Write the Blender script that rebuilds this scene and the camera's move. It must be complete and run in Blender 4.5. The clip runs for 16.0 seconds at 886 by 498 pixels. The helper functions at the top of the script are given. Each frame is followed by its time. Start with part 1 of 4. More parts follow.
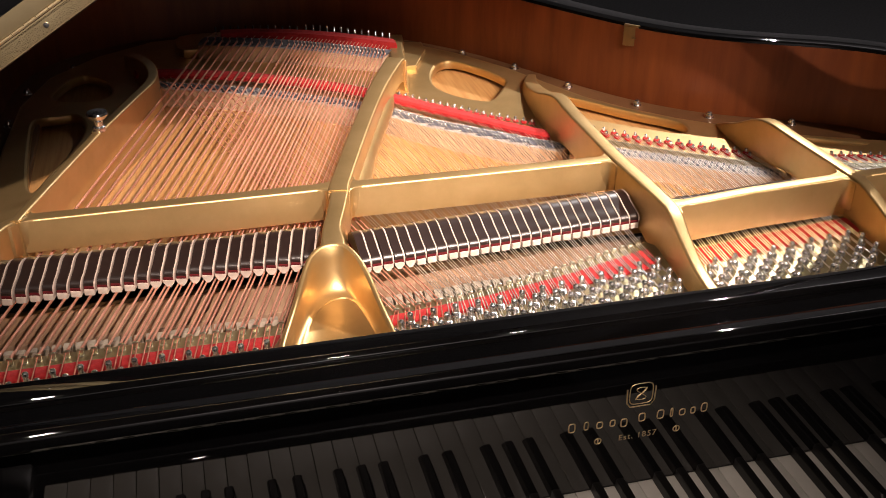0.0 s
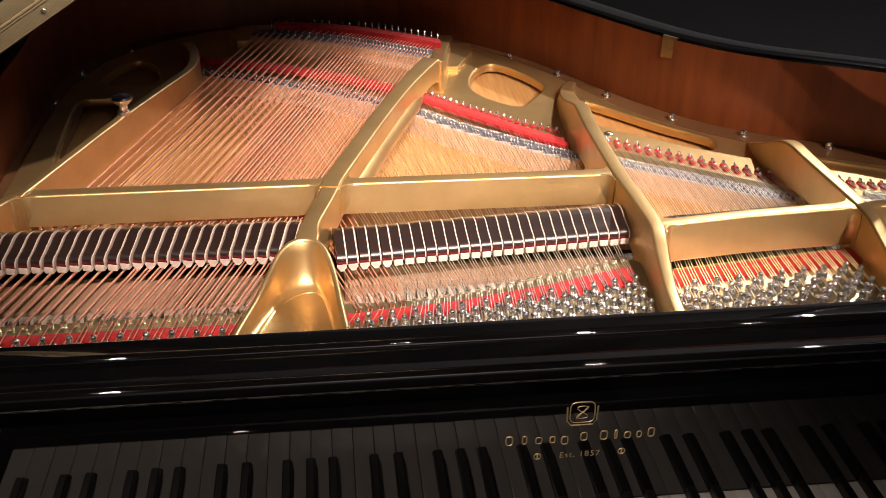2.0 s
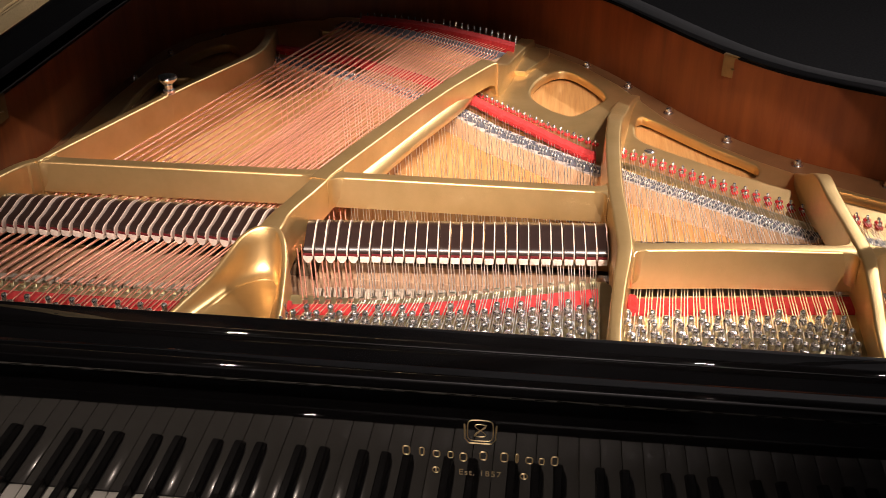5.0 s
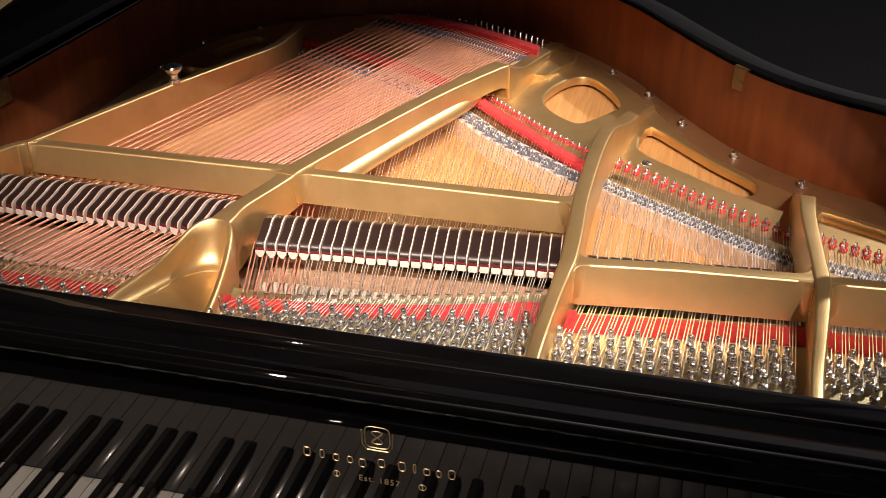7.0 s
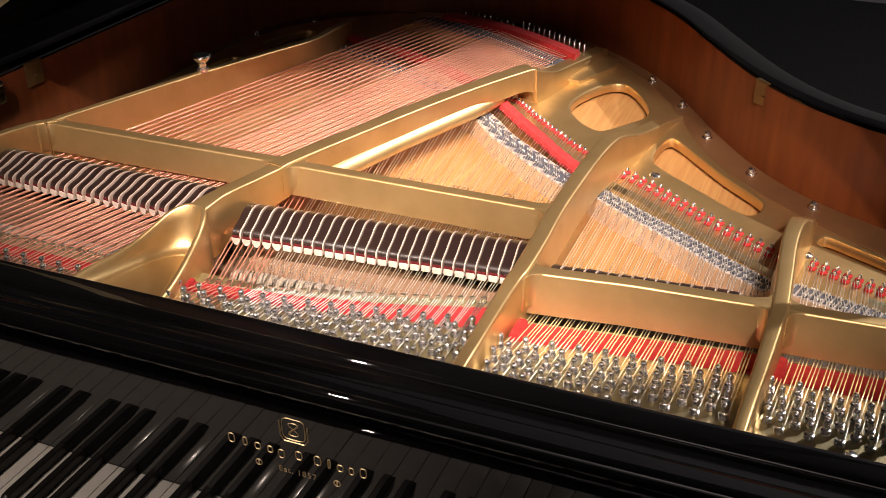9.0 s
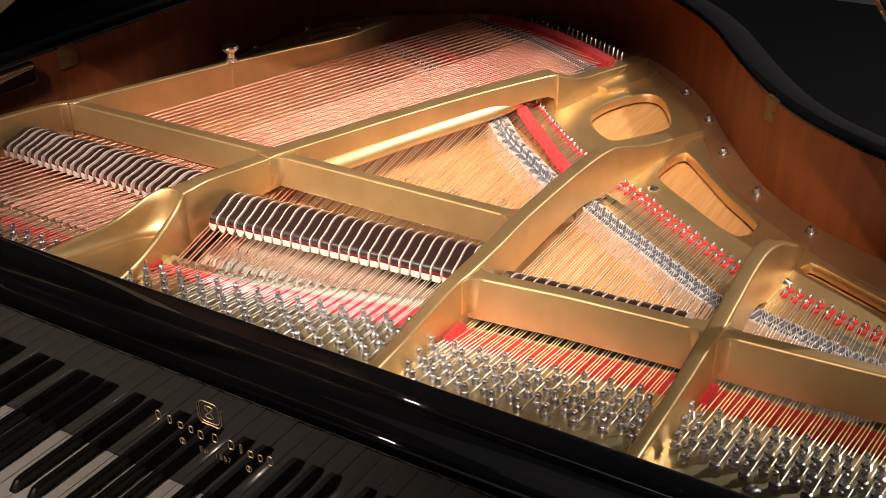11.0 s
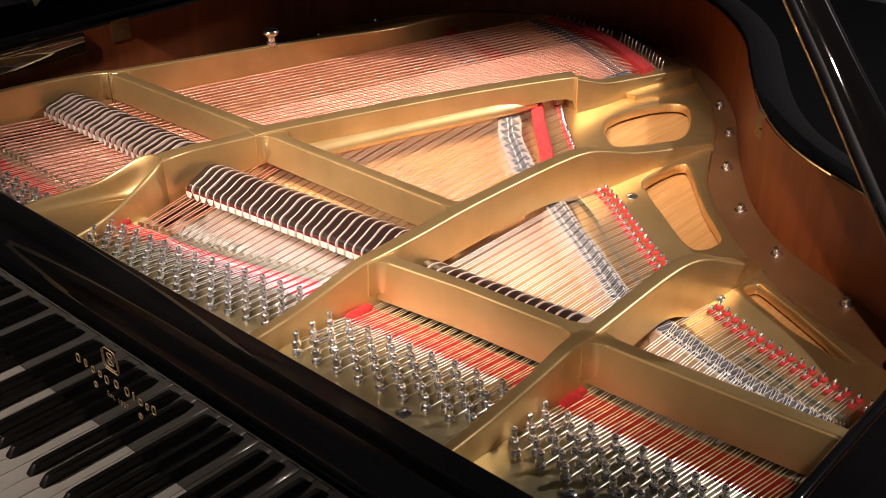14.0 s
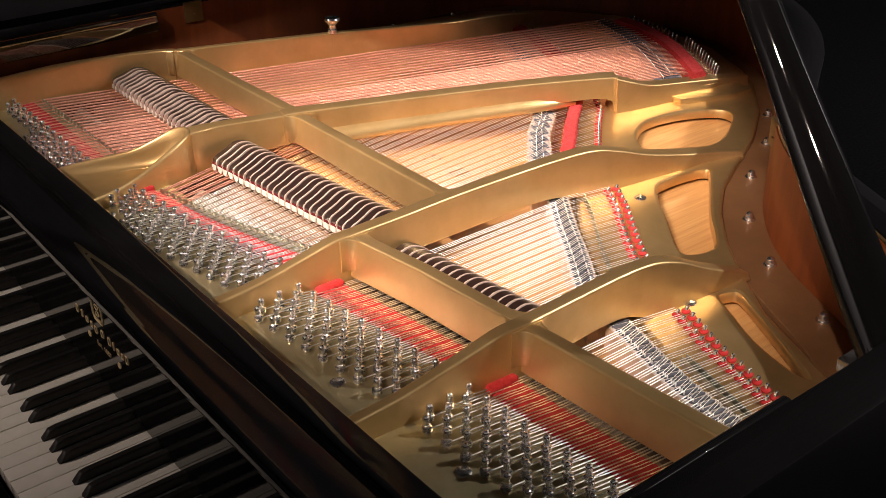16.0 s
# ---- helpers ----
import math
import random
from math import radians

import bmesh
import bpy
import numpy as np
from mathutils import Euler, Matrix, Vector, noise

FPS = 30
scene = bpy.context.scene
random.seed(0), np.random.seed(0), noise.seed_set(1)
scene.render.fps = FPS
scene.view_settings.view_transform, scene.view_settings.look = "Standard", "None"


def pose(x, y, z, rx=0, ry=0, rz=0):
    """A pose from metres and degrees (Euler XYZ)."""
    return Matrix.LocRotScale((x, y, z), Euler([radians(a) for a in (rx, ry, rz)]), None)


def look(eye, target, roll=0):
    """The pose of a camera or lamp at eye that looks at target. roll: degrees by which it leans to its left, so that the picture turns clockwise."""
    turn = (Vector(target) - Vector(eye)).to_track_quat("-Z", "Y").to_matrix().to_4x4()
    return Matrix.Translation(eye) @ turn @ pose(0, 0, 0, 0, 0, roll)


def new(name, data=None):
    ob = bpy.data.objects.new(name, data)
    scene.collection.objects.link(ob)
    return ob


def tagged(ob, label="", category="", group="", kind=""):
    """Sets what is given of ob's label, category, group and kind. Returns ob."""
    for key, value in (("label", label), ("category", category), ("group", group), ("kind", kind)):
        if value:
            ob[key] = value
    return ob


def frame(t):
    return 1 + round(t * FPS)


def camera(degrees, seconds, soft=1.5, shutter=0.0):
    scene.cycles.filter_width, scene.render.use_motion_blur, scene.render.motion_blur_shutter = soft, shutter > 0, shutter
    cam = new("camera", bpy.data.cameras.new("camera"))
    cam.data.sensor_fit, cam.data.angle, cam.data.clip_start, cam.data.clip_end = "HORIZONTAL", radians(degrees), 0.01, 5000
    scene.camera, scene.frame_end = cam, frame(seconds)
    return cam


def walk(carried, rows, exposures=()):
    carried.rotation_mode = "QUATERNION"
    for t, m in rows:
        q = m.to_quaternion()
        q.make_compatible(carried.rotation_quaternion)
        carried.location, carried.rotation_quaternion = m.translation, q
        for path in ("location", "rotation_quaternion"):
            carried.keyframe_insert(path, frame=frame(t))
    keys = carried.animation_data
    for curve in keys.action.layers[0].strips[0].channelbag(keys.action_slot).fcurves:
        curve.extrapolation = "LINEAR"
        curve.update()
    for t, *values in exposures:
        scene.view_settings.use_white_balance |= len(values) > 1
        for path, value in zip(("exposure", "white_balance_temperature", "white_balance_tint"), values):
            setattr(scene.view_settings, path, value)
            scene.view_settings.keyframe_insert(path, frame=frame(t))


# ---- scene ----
cam = camera(45.4, 16.0, soft=0.85)
PATH = [
    (0, (0.052, -0.79, 1.502), (0.489, 0.91, 0.544), 0.2),
    (0.5, (0.095, -0.802, 1.506), (0.47, 0.913, 0.547), 0.6),
    (1, (0.143, -0.812, 1.507), (0.45, 0.916, 0.548), 0.5),
    (1.5, (0.188, -0.817, 1.505), (0.439, 0.921, 0.547), 0.5),
    (2, (0.226, -0.821, 1.51), (0.428, 0.92, 0.547), 0.5),
    (2.5, (0.264, -0.824, 1.511), (0.413, 0.923, 0.548), 0.5),
    (3, (0.316, -0.823, 1.512), (0.38, 0.929, 0.548), 0.5),
    (5.5, (0.56, -0.798, 1.509), (0.321, 0.936, 0.542), 0.2),
    (6, (0.609, -0.784, 1.511), (0.317, 0.939, 0.54), 0.1),
    (6.5, (0.662, -0.77, 1.51), (0.306, 0.942, 0.539), 0.0),
    (7, (0.713, -0.755, 1.508), (0.293, 0.944, 0.539), -0.0),
    (7.5, (0.767, -0.739, 1.508), (0.282, 0.942, 0.538), -0.1),
    (8, (0.82, -0.722, 1.508), (0.265, 0.937, 0.538), -0.1),
    (8.5, (0.864, -0.707, 1.506), (0.25, 0.932, 0.538), -0.2),
    (9, (0.9, -0.69, 1.507), (0.238, 0.929, 0.538), -0.3),
    (11.5, (1.135, -0.574, 1.504), (0.189, 0.902, 0.54), -0.5),
    (12, (1.18, -0.548, 1.502), (0.189, 0.898, 0.54), -0.6),
    (12.5, (1.221, -0.524, 1.501), (0.184, 0.89, 0.54), -0.7),
    (13, (1.262, -0.501, 1.502), (0.177, 0.878, 0.541), -0.7),
    (13.5, (1.305, -0.475, 1.5), (0.172, 0.866, 0.542), -0.6),
    (14, (1.352, -0.447, 1.498), (0.164, 0.848, 0.543), -0.7),
    (14.5, (1.401, -0.416, 1.498), (0.157, 0.825, 0.543), -0.8),
    (15, (1.446, -0.386, 1.496), (0.153, 0.806, 0.544), -0.8),
    (15.5, (1.484, -0.354, 1.494), (0.142, 0.784, 0.544), -1.0),
    (16, (1.524, -0.319, 1.495), (0.132, 0.757, 0.545), -1.0),
]
walk(cam, [(t, look(eye, target, roll)) for t, eye, target, roll in PATH])

# ---- light ----
world = bpy.data.worlds.new("room_air")
scene.world = world
world.use_nodes = True
world.node_tree.nodes["Background"].inputs[0].default_value = (0.9, 0.8, 0.75, 1)
world.node_tree.nodes["Background"].inputs[1].default_value = 0.0


def spot(name, eye, target, watts, colour, degrees, size, blend):
    data = bpy.data.lights.new(name, "SPOT")
    data.energy, data.color, data.spot_size, data.spot_blend, data.shadow_soft_size = watts, colour, radians(degrees), blend, size
    ob = new(name, data)
    ob.matrix_world = look(eye, target)
    return ob


WARM = (1.0, 0.80, 0.68)
# a row of ceiling spots in front of the piano, most of them aimed at the open case
for x, aim, watts, cone in ((-0.47, (0.02, 0.10, 0.82), 88, 36), (0.42, (0.13, 0.61, 0.9), 450, 19), (1.03, (0.44, 0.50, 0.9), 545, 17), (1.59, (0.62, 0.53, 0.9), 350, 16), (2.03, (0.89, 0.70, 0.9), 215, 15)):
    spot("spot_lamp", (x, -1.43, 2.82), aim, watts, WARM, cone, 0.032, 0.75)
# a cool spot behind the piano, which glints on lacquer, tops of the struts and wires
spot("spot_lamp", (1.98, 2.2, 2.74), (0.80, 0.45, 0.9), 215, (1.0, 0.94, 0.90), 40, 0.022, 0.6)
# an unseen spot, added to light the far wall that the black lid reflects
spot("spot_lamp", (2.6, 1.8, 2.75), (2.2, 5.0, 1.5), 115, (1.0, 0.93, 0.90), 140, 0.05, 0.6)

# and an added fill spot, unseen, that washes the wall behind the player
spot("spot_lamp", (0.6, -2.9, 2.78), (0.6, -4.0, 1.3), 190, (1.0, 0.88, 0.80), 130, 0.05, 0.6)


# ---- materials ----
def shader(name, colour, rough=0.5, metal=0.0, coat=0.0, spec=0.5):
    m = bpy.data.materials.new(name)
    m.use_nodes = True
    b = m.node_tree.nodes["Principled BSDF"]
    b.inputs["Base Color"].default_value = (*colour, 1)
    b.inputs["Roughness"].default_value = rough
    b.inputs["Metallic"].default_value = metal
    b.inputs["Coat Weight"].default_value = coat
    b.inputs["Coat Roughness"].default_value = 0.04
    b.inputs["Specular IOR Level"].default_value = spec
    return m, m.node_tree, b


def node(tree, kind, **values):
    n = tree.nodes.new(kind)
    for key, value in values.items():
        if key in n.inputs.keys():
            n.inputs[key].default_value = value
    return n


def grain(tree, b, colours, scale, stretch=(1, 1, 1), detail=6.0, turn=0.0, rough=None, bump=0.0, fine=None):
    """Colour from a stretched noise over three tones, with roughness and relief from the same noise and a finer one."""
    coord = tree.nodes.new("ShaderNodeTexCoord")
    place = node(tree, "ShaderNodeMapping", Scale=stretch, Rotation=(0, 0, radians(turn)))
    tree.links.new(coord.outputs["Object"], place.inputs[0])
    tex = node(tree, "ShaderNodeTexNoise", Scale=scale, Detail=detail, Roughness=0.62)
    tree.links.new(place.outputs[0], tex.inputs["Vector"])
    ramp = tree.nodes.new("ShaderNodeValToRGB")
    e = ramp.color_ramp.elements
    e[0].position, e[1].position = 0.3, 0.7
    e[0].color, e[1].color = (*colours[0], 1), (*colours[-1], 1)
    if len(colours) == 3:
        mid = e.new(0.5)
        mid.color = (*colours[1], 1)
    tree.links.new(tex.outputs["Fac"], ramp.inputs[0])
    tree.links.new(ramp.outputs[0], b.inputs["Base Color"])
    if rough:
        spread = node(tree, "ShaderNodeMapRange")
        spread.inputs["To Min"].default_value, spread.inputs["To Max"].default_value = rough
        big = node(tree, "ShaderNodeTexNoise", Scale=9.0, Detail=4.0)
        tree.links.new(coord.outputs["Object"], big.inputs["Vector"])
        tree.links.new(big.outputs["Fac"], spread.inputs["Value"])
        tree.links.new(spread.outputs[0], b.inputs["Roughness"])
    if bump:
        rel = node(tree, "ShaderNodeBump", Strength=bump, Distance=0.0006)
        small = node(tree, "ShaderNodeTexNoise", Scale=fine or scale * 4, Detail=3.0)
        tree.links.new(coord.outputs["Object"], small.inputs["Vector"])
        tree.links.new(small.outputs["Fac"], rel.inputs["Height"])
        tree.links.new(rel.outputs[0], b.inputs["Normal"])
    return ramp


def by_object(tree, b, amount):
    """Slightly lighter or darker from piece to piece."""
    src = b.inputs["Base Color"].links[0].from_socket
    info = tree.nodes.new("ShaderNodeObjectInfo")
    lo = node(tree, "ShaderNodeMapRange")
    lo.inputs["To Min"].default_value, lo.inputs["To Max"].default_value = 1 - amount, 1 + amount
    hsv = tree.nodes.new("ShaderNodeHueSaturation")
    tree.links.new(info.outputs["Random"], lo.inputs["Value"])
    tree.links.new(lo.outputs[0], hsv.inputs["Value"])
    tree.links.new(src, hsv.inputs["Color"])
    tree.links.new(hsv.outputs[0], b.inputs["Base Color"])


GOLD, t_, b_ = shader("bronze_gold_plate_paint", (0.7, 0.45, 0.14), 0.5, 0.84)
grain(t_, b_, [(0.56, 0.375, 0.160), (0.63, 0.428, 0.190), (0.69, 0.478, 0.225)], 14, detail=8, rough=(0.30, 0.42), bump=0.22, fine=900)
# the plate's gold again, dulled in colour for the shade between the pins
PINGOLD, t_, b_ = shader("gold_paint_toned_for_pin_shade", (0.5, 0.39, 0.2), 0.5, 0.72)
grain(t_, b_, [(0.33, 0.275, 0.155), (0.40, 0.340, 0.195), (0.46, 0.395, 0.235)], 20, detail=8, rough=(0.26, 0.38), bump=0.2, fine=800)
VENEER, t_, b_ = shader("mahogany_veneer", (0.3, 0.08, 0.02), 0.45, 0, 0.03, 0.35)
grain(t_, b_, [(0.125, 0.029, 0.007), (0.168, 0.041, 0.010), (0.210, 0.056, 0.013)], 5, stretch=(7, 7, 0.9), detail=9, rough=(0.40, 0.55), bump=0.08)
# brown-gold ledge, its colour taken darker for shade and the rim's reflection
LEDGE, t_, b_ = shader("dull_brown_ledge", (0.17, 0.08, 0.035), 0.45, 0.35)
grain(t_, b_, [(0.165, 0.078, 0.033), (0.21, 0.102, 0.044), (0.26, 0.132, 0.058)], 9, detail=8, rough=(0.38, 0.5), bump=0.2, fine=700)
SPRUCE, t_, b_ = shader("spruce_soundboard", (0.6, 0.36, 0.14), 0.42, 0, 0.12)
grain(t_, b_, [(0.40, 0.190, 0.062), (0.51, 0.270, 0.098), (0.58, 0.335, 0.135)], 7, stretch=(26, 1.1, 1), turn=-38, detail=8, rough=(0.28, 0.42), bump=0.05)
LACQUER, t_, b_ = shader("black_polyester_lacquer", (0.004, 0.004, 0.0045), 0.03, 0, 0.0, 1.0)
grain(t_, b_, [(0.004, 0.004, 0.0045), (0.007, 0.0066, 0.007)], 3, rough=(0.012, 0.032), bump=0.004, fine=60)
SATIN, t_, b_ = shader("black_damper_lacquer", (0.012, 0.011, 0.013), 0.12, 0, 0.5)
grain(t_, b_, [(0.012, 0.006, 0.005), (0.024, 0.012, 0.010)], 40, rough=(0.26, 0.36))
b_.inputs["Coat Weight"].default_value = 0.6
b_.inputs["Coat Roughness"].default_value = 0.34
EBONY, t_, b_ = shader("black_key_plastic", (0.01, 0.01, 0.01), 0.25)
grain(t_, b_, [(0.006, 0.006, 0.006), (0.014, 0.013, 0.013)], 60, stretch=(1, 0.2, 1), rough=(0.32, 0.46))
IVORY, t_, b_ = shader("white_key_plastic", (0.75, 0.73, 0.68), 0.16, 0, 0.3)
grain(t_, b_, [(0.70, 0.68, 0.62), (0.79, 0.77, 0.72)], 30, rough=(0.10, 0.2))
by_object(t_, b_, 0.04)
FELT_RED, t_, b_ = shader("red_cloth", (0.55, 0.02, 0.03), 0.95, 0, 0, 0.2)
b_.inputs["Sheen Weight"].default_value = 0.05
grain(t_, b_, [(0.38, 0.020, 0.021), (0.47, 0.029, 0.030), (0.55, 0.045, 0.046)], 160, detail=5, bump=0.9, fine=1400)
FELT_WHITE, t_, b_ = shader("white_felt", (0.7, 0.64, 0.55), 0.95, 0, 0, 0.2)
b_.inputs["Sheen Weight"].default_value = 0.3
grain(t_, b_, [(0.50, 0.41, 0.35), (0.60, 0.51, 0.44), (0.67, 0.59, 0.52)], 120, detail=5, bump=0.9, fine=1200)
by_object(t_, b_, 0.08)
FELT_DARK, t_, b_ = shader("dark_red_felt", (0.2, 0.02, 0.025), 0.95, 0, 0, 0.2)
grain(t_, b_, [(0.075, 0.009, 0.011), (0.13, 0.013, 0.016)], 150, bump=0.8, fine=1300)
FINWOOD, t_, b_ = shader("bare_damper_wood", (0.5, 0.4, 0.36), 0.5)
grain(t_, b_, [(0.47, 0.365, 0.31), (0.61, 0.485, 0.42)], 40, stretch=(1, 0.3, 1), rough=(0.42, 0.6))
MAPLE, t_, b_ = shader("pale_maple", (0.7, 0.55, 0.38), 0.45)
grain(t_, b_, [(0.50, 0.34, 0.22), (0.64, 0.46, 0.31)], 30, stretch=(1, 6, 1), rough=(0.35, 0.5))
CAPMAPLE, t_, b_ = shader("graphited_bridge_cap", (0.2, 0.2, 0.25), 0.4)
grain(t_, b_, [(0.055, 0.058, 0.075), (0.09, 0.093, 0.115), (0.14, 0.14, 0.16)], 60, rough=(0.4, 0.6))
GREYCAP, t_, b_ = shader("worn_graphite_cap", (0.24, 0.24, 0.26), 0.5)
grain(t_, b_, [(0.15, 0.15, 0.17), (0.22, 0.22, 0.245), (0.32, 0.31, 0.33)], 70, rough=(0.4, 0.6))
CHROME, t_, b_ = shader("nickel_pin_steel", (0.8, 0.79, 0.78), 0.12, 0.97)
grain(t_, b_, [(0.66, 0.65, 0.645), (0.78, 0.77, 0.76)], 200, rough=(0.16, 0.24))
STEEL, t_, b_ = shader("steel_music_wire", (0.93, 0.90, 0.86), 0.32, 0.95)
COPPER, t_, b_ = shader("copper_wound_wire", (0.54, 0.205, 0.095), 0.34, 0.52)
b_.inputs["Specular Tint"].default_value = (0.8, 0.45, 0.3, 1)
grain(t_, b_, [(0.67, 0.310, 0.225), (0.77, 0.395, 0.295)], 12, stretch=(1, 1, 1), rough=(0.32, 0.40))
# the winding: fine ridges round the wire
coil = node(t_, "ShaderNodeTexWave", Scale=262.0)
coil.bands_direction = "Y"
t_.links.new(t_.nodes.new("ShaderNodeTexCoord").outputs["Object"], coil.inputs["Vector"])
ridge = node(t_, "ShaderNodeBump", Strength=0.9, Distance=0.0004)
t_.links.new(coil.outputs["Fac"], ridge.inputs["Height"])
t_.links.new(ridge.outputs[0], b_.inputs["Normal"])
BRASS, t_, b_ = shader("brass", (0.72, 0.55, 0.24), 0.25, 1.0)
grain(t_, b_, [(0.50, 0.49, 0.38), (0.64, 0.63, 0.50)], 50, rough=(0.26, 0.36))
OLDBRASS, t_, b_ = shader("dull_brass_hinge", (0.50, 0.38, 0.18), 0.42, 0.8)
grain(t_, b_, [(0.50, 0.41, 0.24), (0.62, 0.52, 0.32)], 24, rough=(0.35, 0.5))
# a darker brass than the hinge's, for the catch plates
CATCHBRASS, t_, b_ = shader("dark_catch_brass", (0.3, 0.2, 0.09), 0.45, 0.7)
grain(t_, b_, [(0.13, 0.085, 0.038), (0.21, 0.14, 0.066)], 30, rough=(0.38, 0.55))
NOTCHWOOD, t_, b_ = shader("bare_notched_maple", (0.6, 0.55, 0.53), 0.5)
grain(t_, b_, [(0.44, 0.375, 0.335), (0.56, 0.485, 0.44)], 60, rough=(0.4, 0.55))
GILT, t_, b_ = shader("gilt_inlay", (0.88, 0.70, 0.42), 0.45, 0.8)
INKBROWN, t_, b_ = shader("brown_printed_mark", (0.20, 0.10, 0.035), 0.5)
# grey tone painted for the highlight along the rail's lower edge
RAILGLINT, t_, b_ = shader("painted_edge_highlight", (0.16, 0.145, 0.135), 0.5)
grain(t_, b_, [(0.02, 0.018, 0.017), (0.10, 0.09, 0.08)], 24, stretch=(1, 0.2, 0.2), rough=(0.4, 0.6))
CARPET, t_, b_ = shader("charcoal_carpet", (0.04, 0.04, 0.045), 0.95, 0, 0, 0.1)
grain(t_, b_, [(0.026, 0.026, 0.028), (0.05, 0.048, 0.05)], 90, bump=0.8, fine=700)
DARKWALL, t_, b_ = shader("dark_painted_wall", (0.05, 0.045, 0.045), 0.8)
grain(t_, b_, [(0.26, 0.25, 0.26), (0.32, 0.31, 0.32)], 4, rough=(0.7, 0.9), bump=0.1)
# white hammer felt, browned in its colour for the shade below the strings
HAMMERFELT, t_, b_ = shader("shade_toned_hammer_felt", (0.4, 0.34, 0.27), 0.95, 0, 0, 0.2)
grain(t_, b_, [(0.30, 0.245, 0.19), (0.40, 0.335, 0.265), (0.48, 0.41, 0.33)], 90, detail=5, bump=0.8, fine=1000)
by_object(t_, b_, 0.15)
TANWOOD, t_, b_ = shader("tan_action_wood", (0.3, 0.2, 0.12), 0.6)
grain(t_, b_, [(0.28, 0.17, 0.105), (0.42, 0.27, 0.175)], 20, stretch=(8, 1, 1), rough=(0.5, 0.7))
DARKWOOD, t_, b_ = shader("dark_action_wood", (0.1, 0.06, 0.03), 0.6)
grain(t_, b_, [(0.085, 0.052, 0.030), (0.15, 0.095, 0.055)], 12, stretch=(0.5, 6, 6), rough=(0.5, 0.7))


# ---- shaping tools ----
def part(name, bm, material, parent, label="", kind="", smooth=True, m=None, angle=38):
    """One bmesh as one mesh object under a thing or a part."""
    data = bpy.data.meshes.new(name)
    bm.to_mesh(data)
    bm.free()
    return piece(name, finish(data, material, smooth, angle), parent, label, kind, m)


def finish(data, material, smooth=True, angle=38):
    data.materials.append(material)
    if smooth:
        data.polygons.foreach_set("use_smooth", [True] * len(data.polygons))
        data.set_sharp_from_angle(angle=radians(angle))
    return data


def piece(name, data, parent=None, label="", kind="", m=None):
    ob = new(name, data)
    ob.parent = parent
    if m is not None:
        ob.matrix_basis = m
    return tagged(ob, label=label, kind=kind)


def thing(name, label, category, kind="", group=""):
    return tagged(new(name), label=label, category=category, kind=kind, group=group)


def along(points, u):
    """The point at the share u of a polyline's index length."""
    s = min(max(u, 0.0), 1.0) * (len(points) - 1)
    k = min(int(s), len(points) - 2)
    return Vector(points[k]).lerp(Vector(points[k + 1]), s - k)


def paced(points, u):
    """The point at the share u of a polyline's true length."""
    pts = [Vector((q[0], q[1], 0)) for q in points]
    far = [0.0]
    for a, b in zip(pts, pts[1:]):
        far.append(far[-1] + (b - a).length)
    s = min(max(u, 0.0), 1.0) * far[-1]
    k = max(i for i in range(len(pts) - 1) if far[i] <= s)
    return pts[k].lerp(pts[k + 1], (s - far[k]) / (far[k + 1] - far[k]))


def smooth_path(points, steps=6):
    """Catmull-Rom through the points."""
    p = [Vector(q) for q in points]
    p = [2 * p[0] - p[1], *p, 2 * p[-1] - p[-2]]
    out = []
    for k in range(1, len(p) - 2):
        for s in range(steps):
            t = s / steps
            a, b, c, d = p[k - 1 : k + 3]
            out.append(0.5 * (2 * b + (c - a) * t + (2 * a - 5 * b + 4 * c - d) * t * t + (3 * b - a - 3 * c + d) * t ** 3))
    return [*out, p[-2]]


def sideways(path, k):
    a, b = path[max(k - 1, 0)], path[min(k + 1, len(path) - 1)]
    d = Vector((b[0] - a[0], b[1] - a[1], 0)).normalized()
    return Vector((d.y, -d.x, 0))


def skin(bm, rings, closed=True, caps=True):
    """Faces between rings of points."""
    rows = [[bm.verts.new(q) for q in ring] for ring in rings]
    n = len(rows[0])
    for a, b in zip(rows, rows[1:]):
        for i in range(n if closed else n - 1):
            j = (i + 1) % n
            bm.faces.new((a[i], a[j], b[j], b[i]))
    if caps and closed:
        bm.faces.new(rows[0][::-1])
        bm.faces.new(rows[-1])
    return rows


def mend(bm):
    bmesh.ops.recalc_face_normals(bm, faces=bm.faces)
    return bm


def tube(bm, points, r, n=6):
    points = [Vector(q) for q in points]
    rings = []
    for k, q in enumerate(points):
        d = (points[min(k + 1, len(points) - 1)] - points[max(k - 1, 0)]).normalized()
        side = d.cross(Vector((0, 0, 1)) if abs(d.z) < 0.9 else Vector((1, 0, 0))).normalized()
        up = side.cross(d)
        rings.append([q + r * (math.cos(2 * math.pi * i / n) * side + math.sin(2 * math.pi * i / n) * up) for i in range(n)])
    skin(bm, rings)
    return bm


def lathe(bm, profile, n=12, at=(0, 0, 0)):
    rings = [[Vector(at) + Vector((r * math.cos(2 * math.pi * i / n), r * math.sin(2 * math.pi * i / n), z)) for i in range(n)] for r, z in profile]
    skin(bm, rings)
    return bm


def block(bm, lo, hi, bevel=0.0, steps=2):
    v = bmesh.ops.create_cube(bm, size=1.0, matrix=Matrix.Translation((Vector(lo) + Vector(hi)) / 2) @ Matrix.Diagonal((*(Vector(hi) - Vector(lo)), 1)))["verts"]
    if bevel:
        edges = list({e for q in v for e in q.link_edges})
        bmesh.ops.bevel(bm, geom=edges, offset=bevel, segments=steps, profile=0.5, affect="EDGES")
    return bm


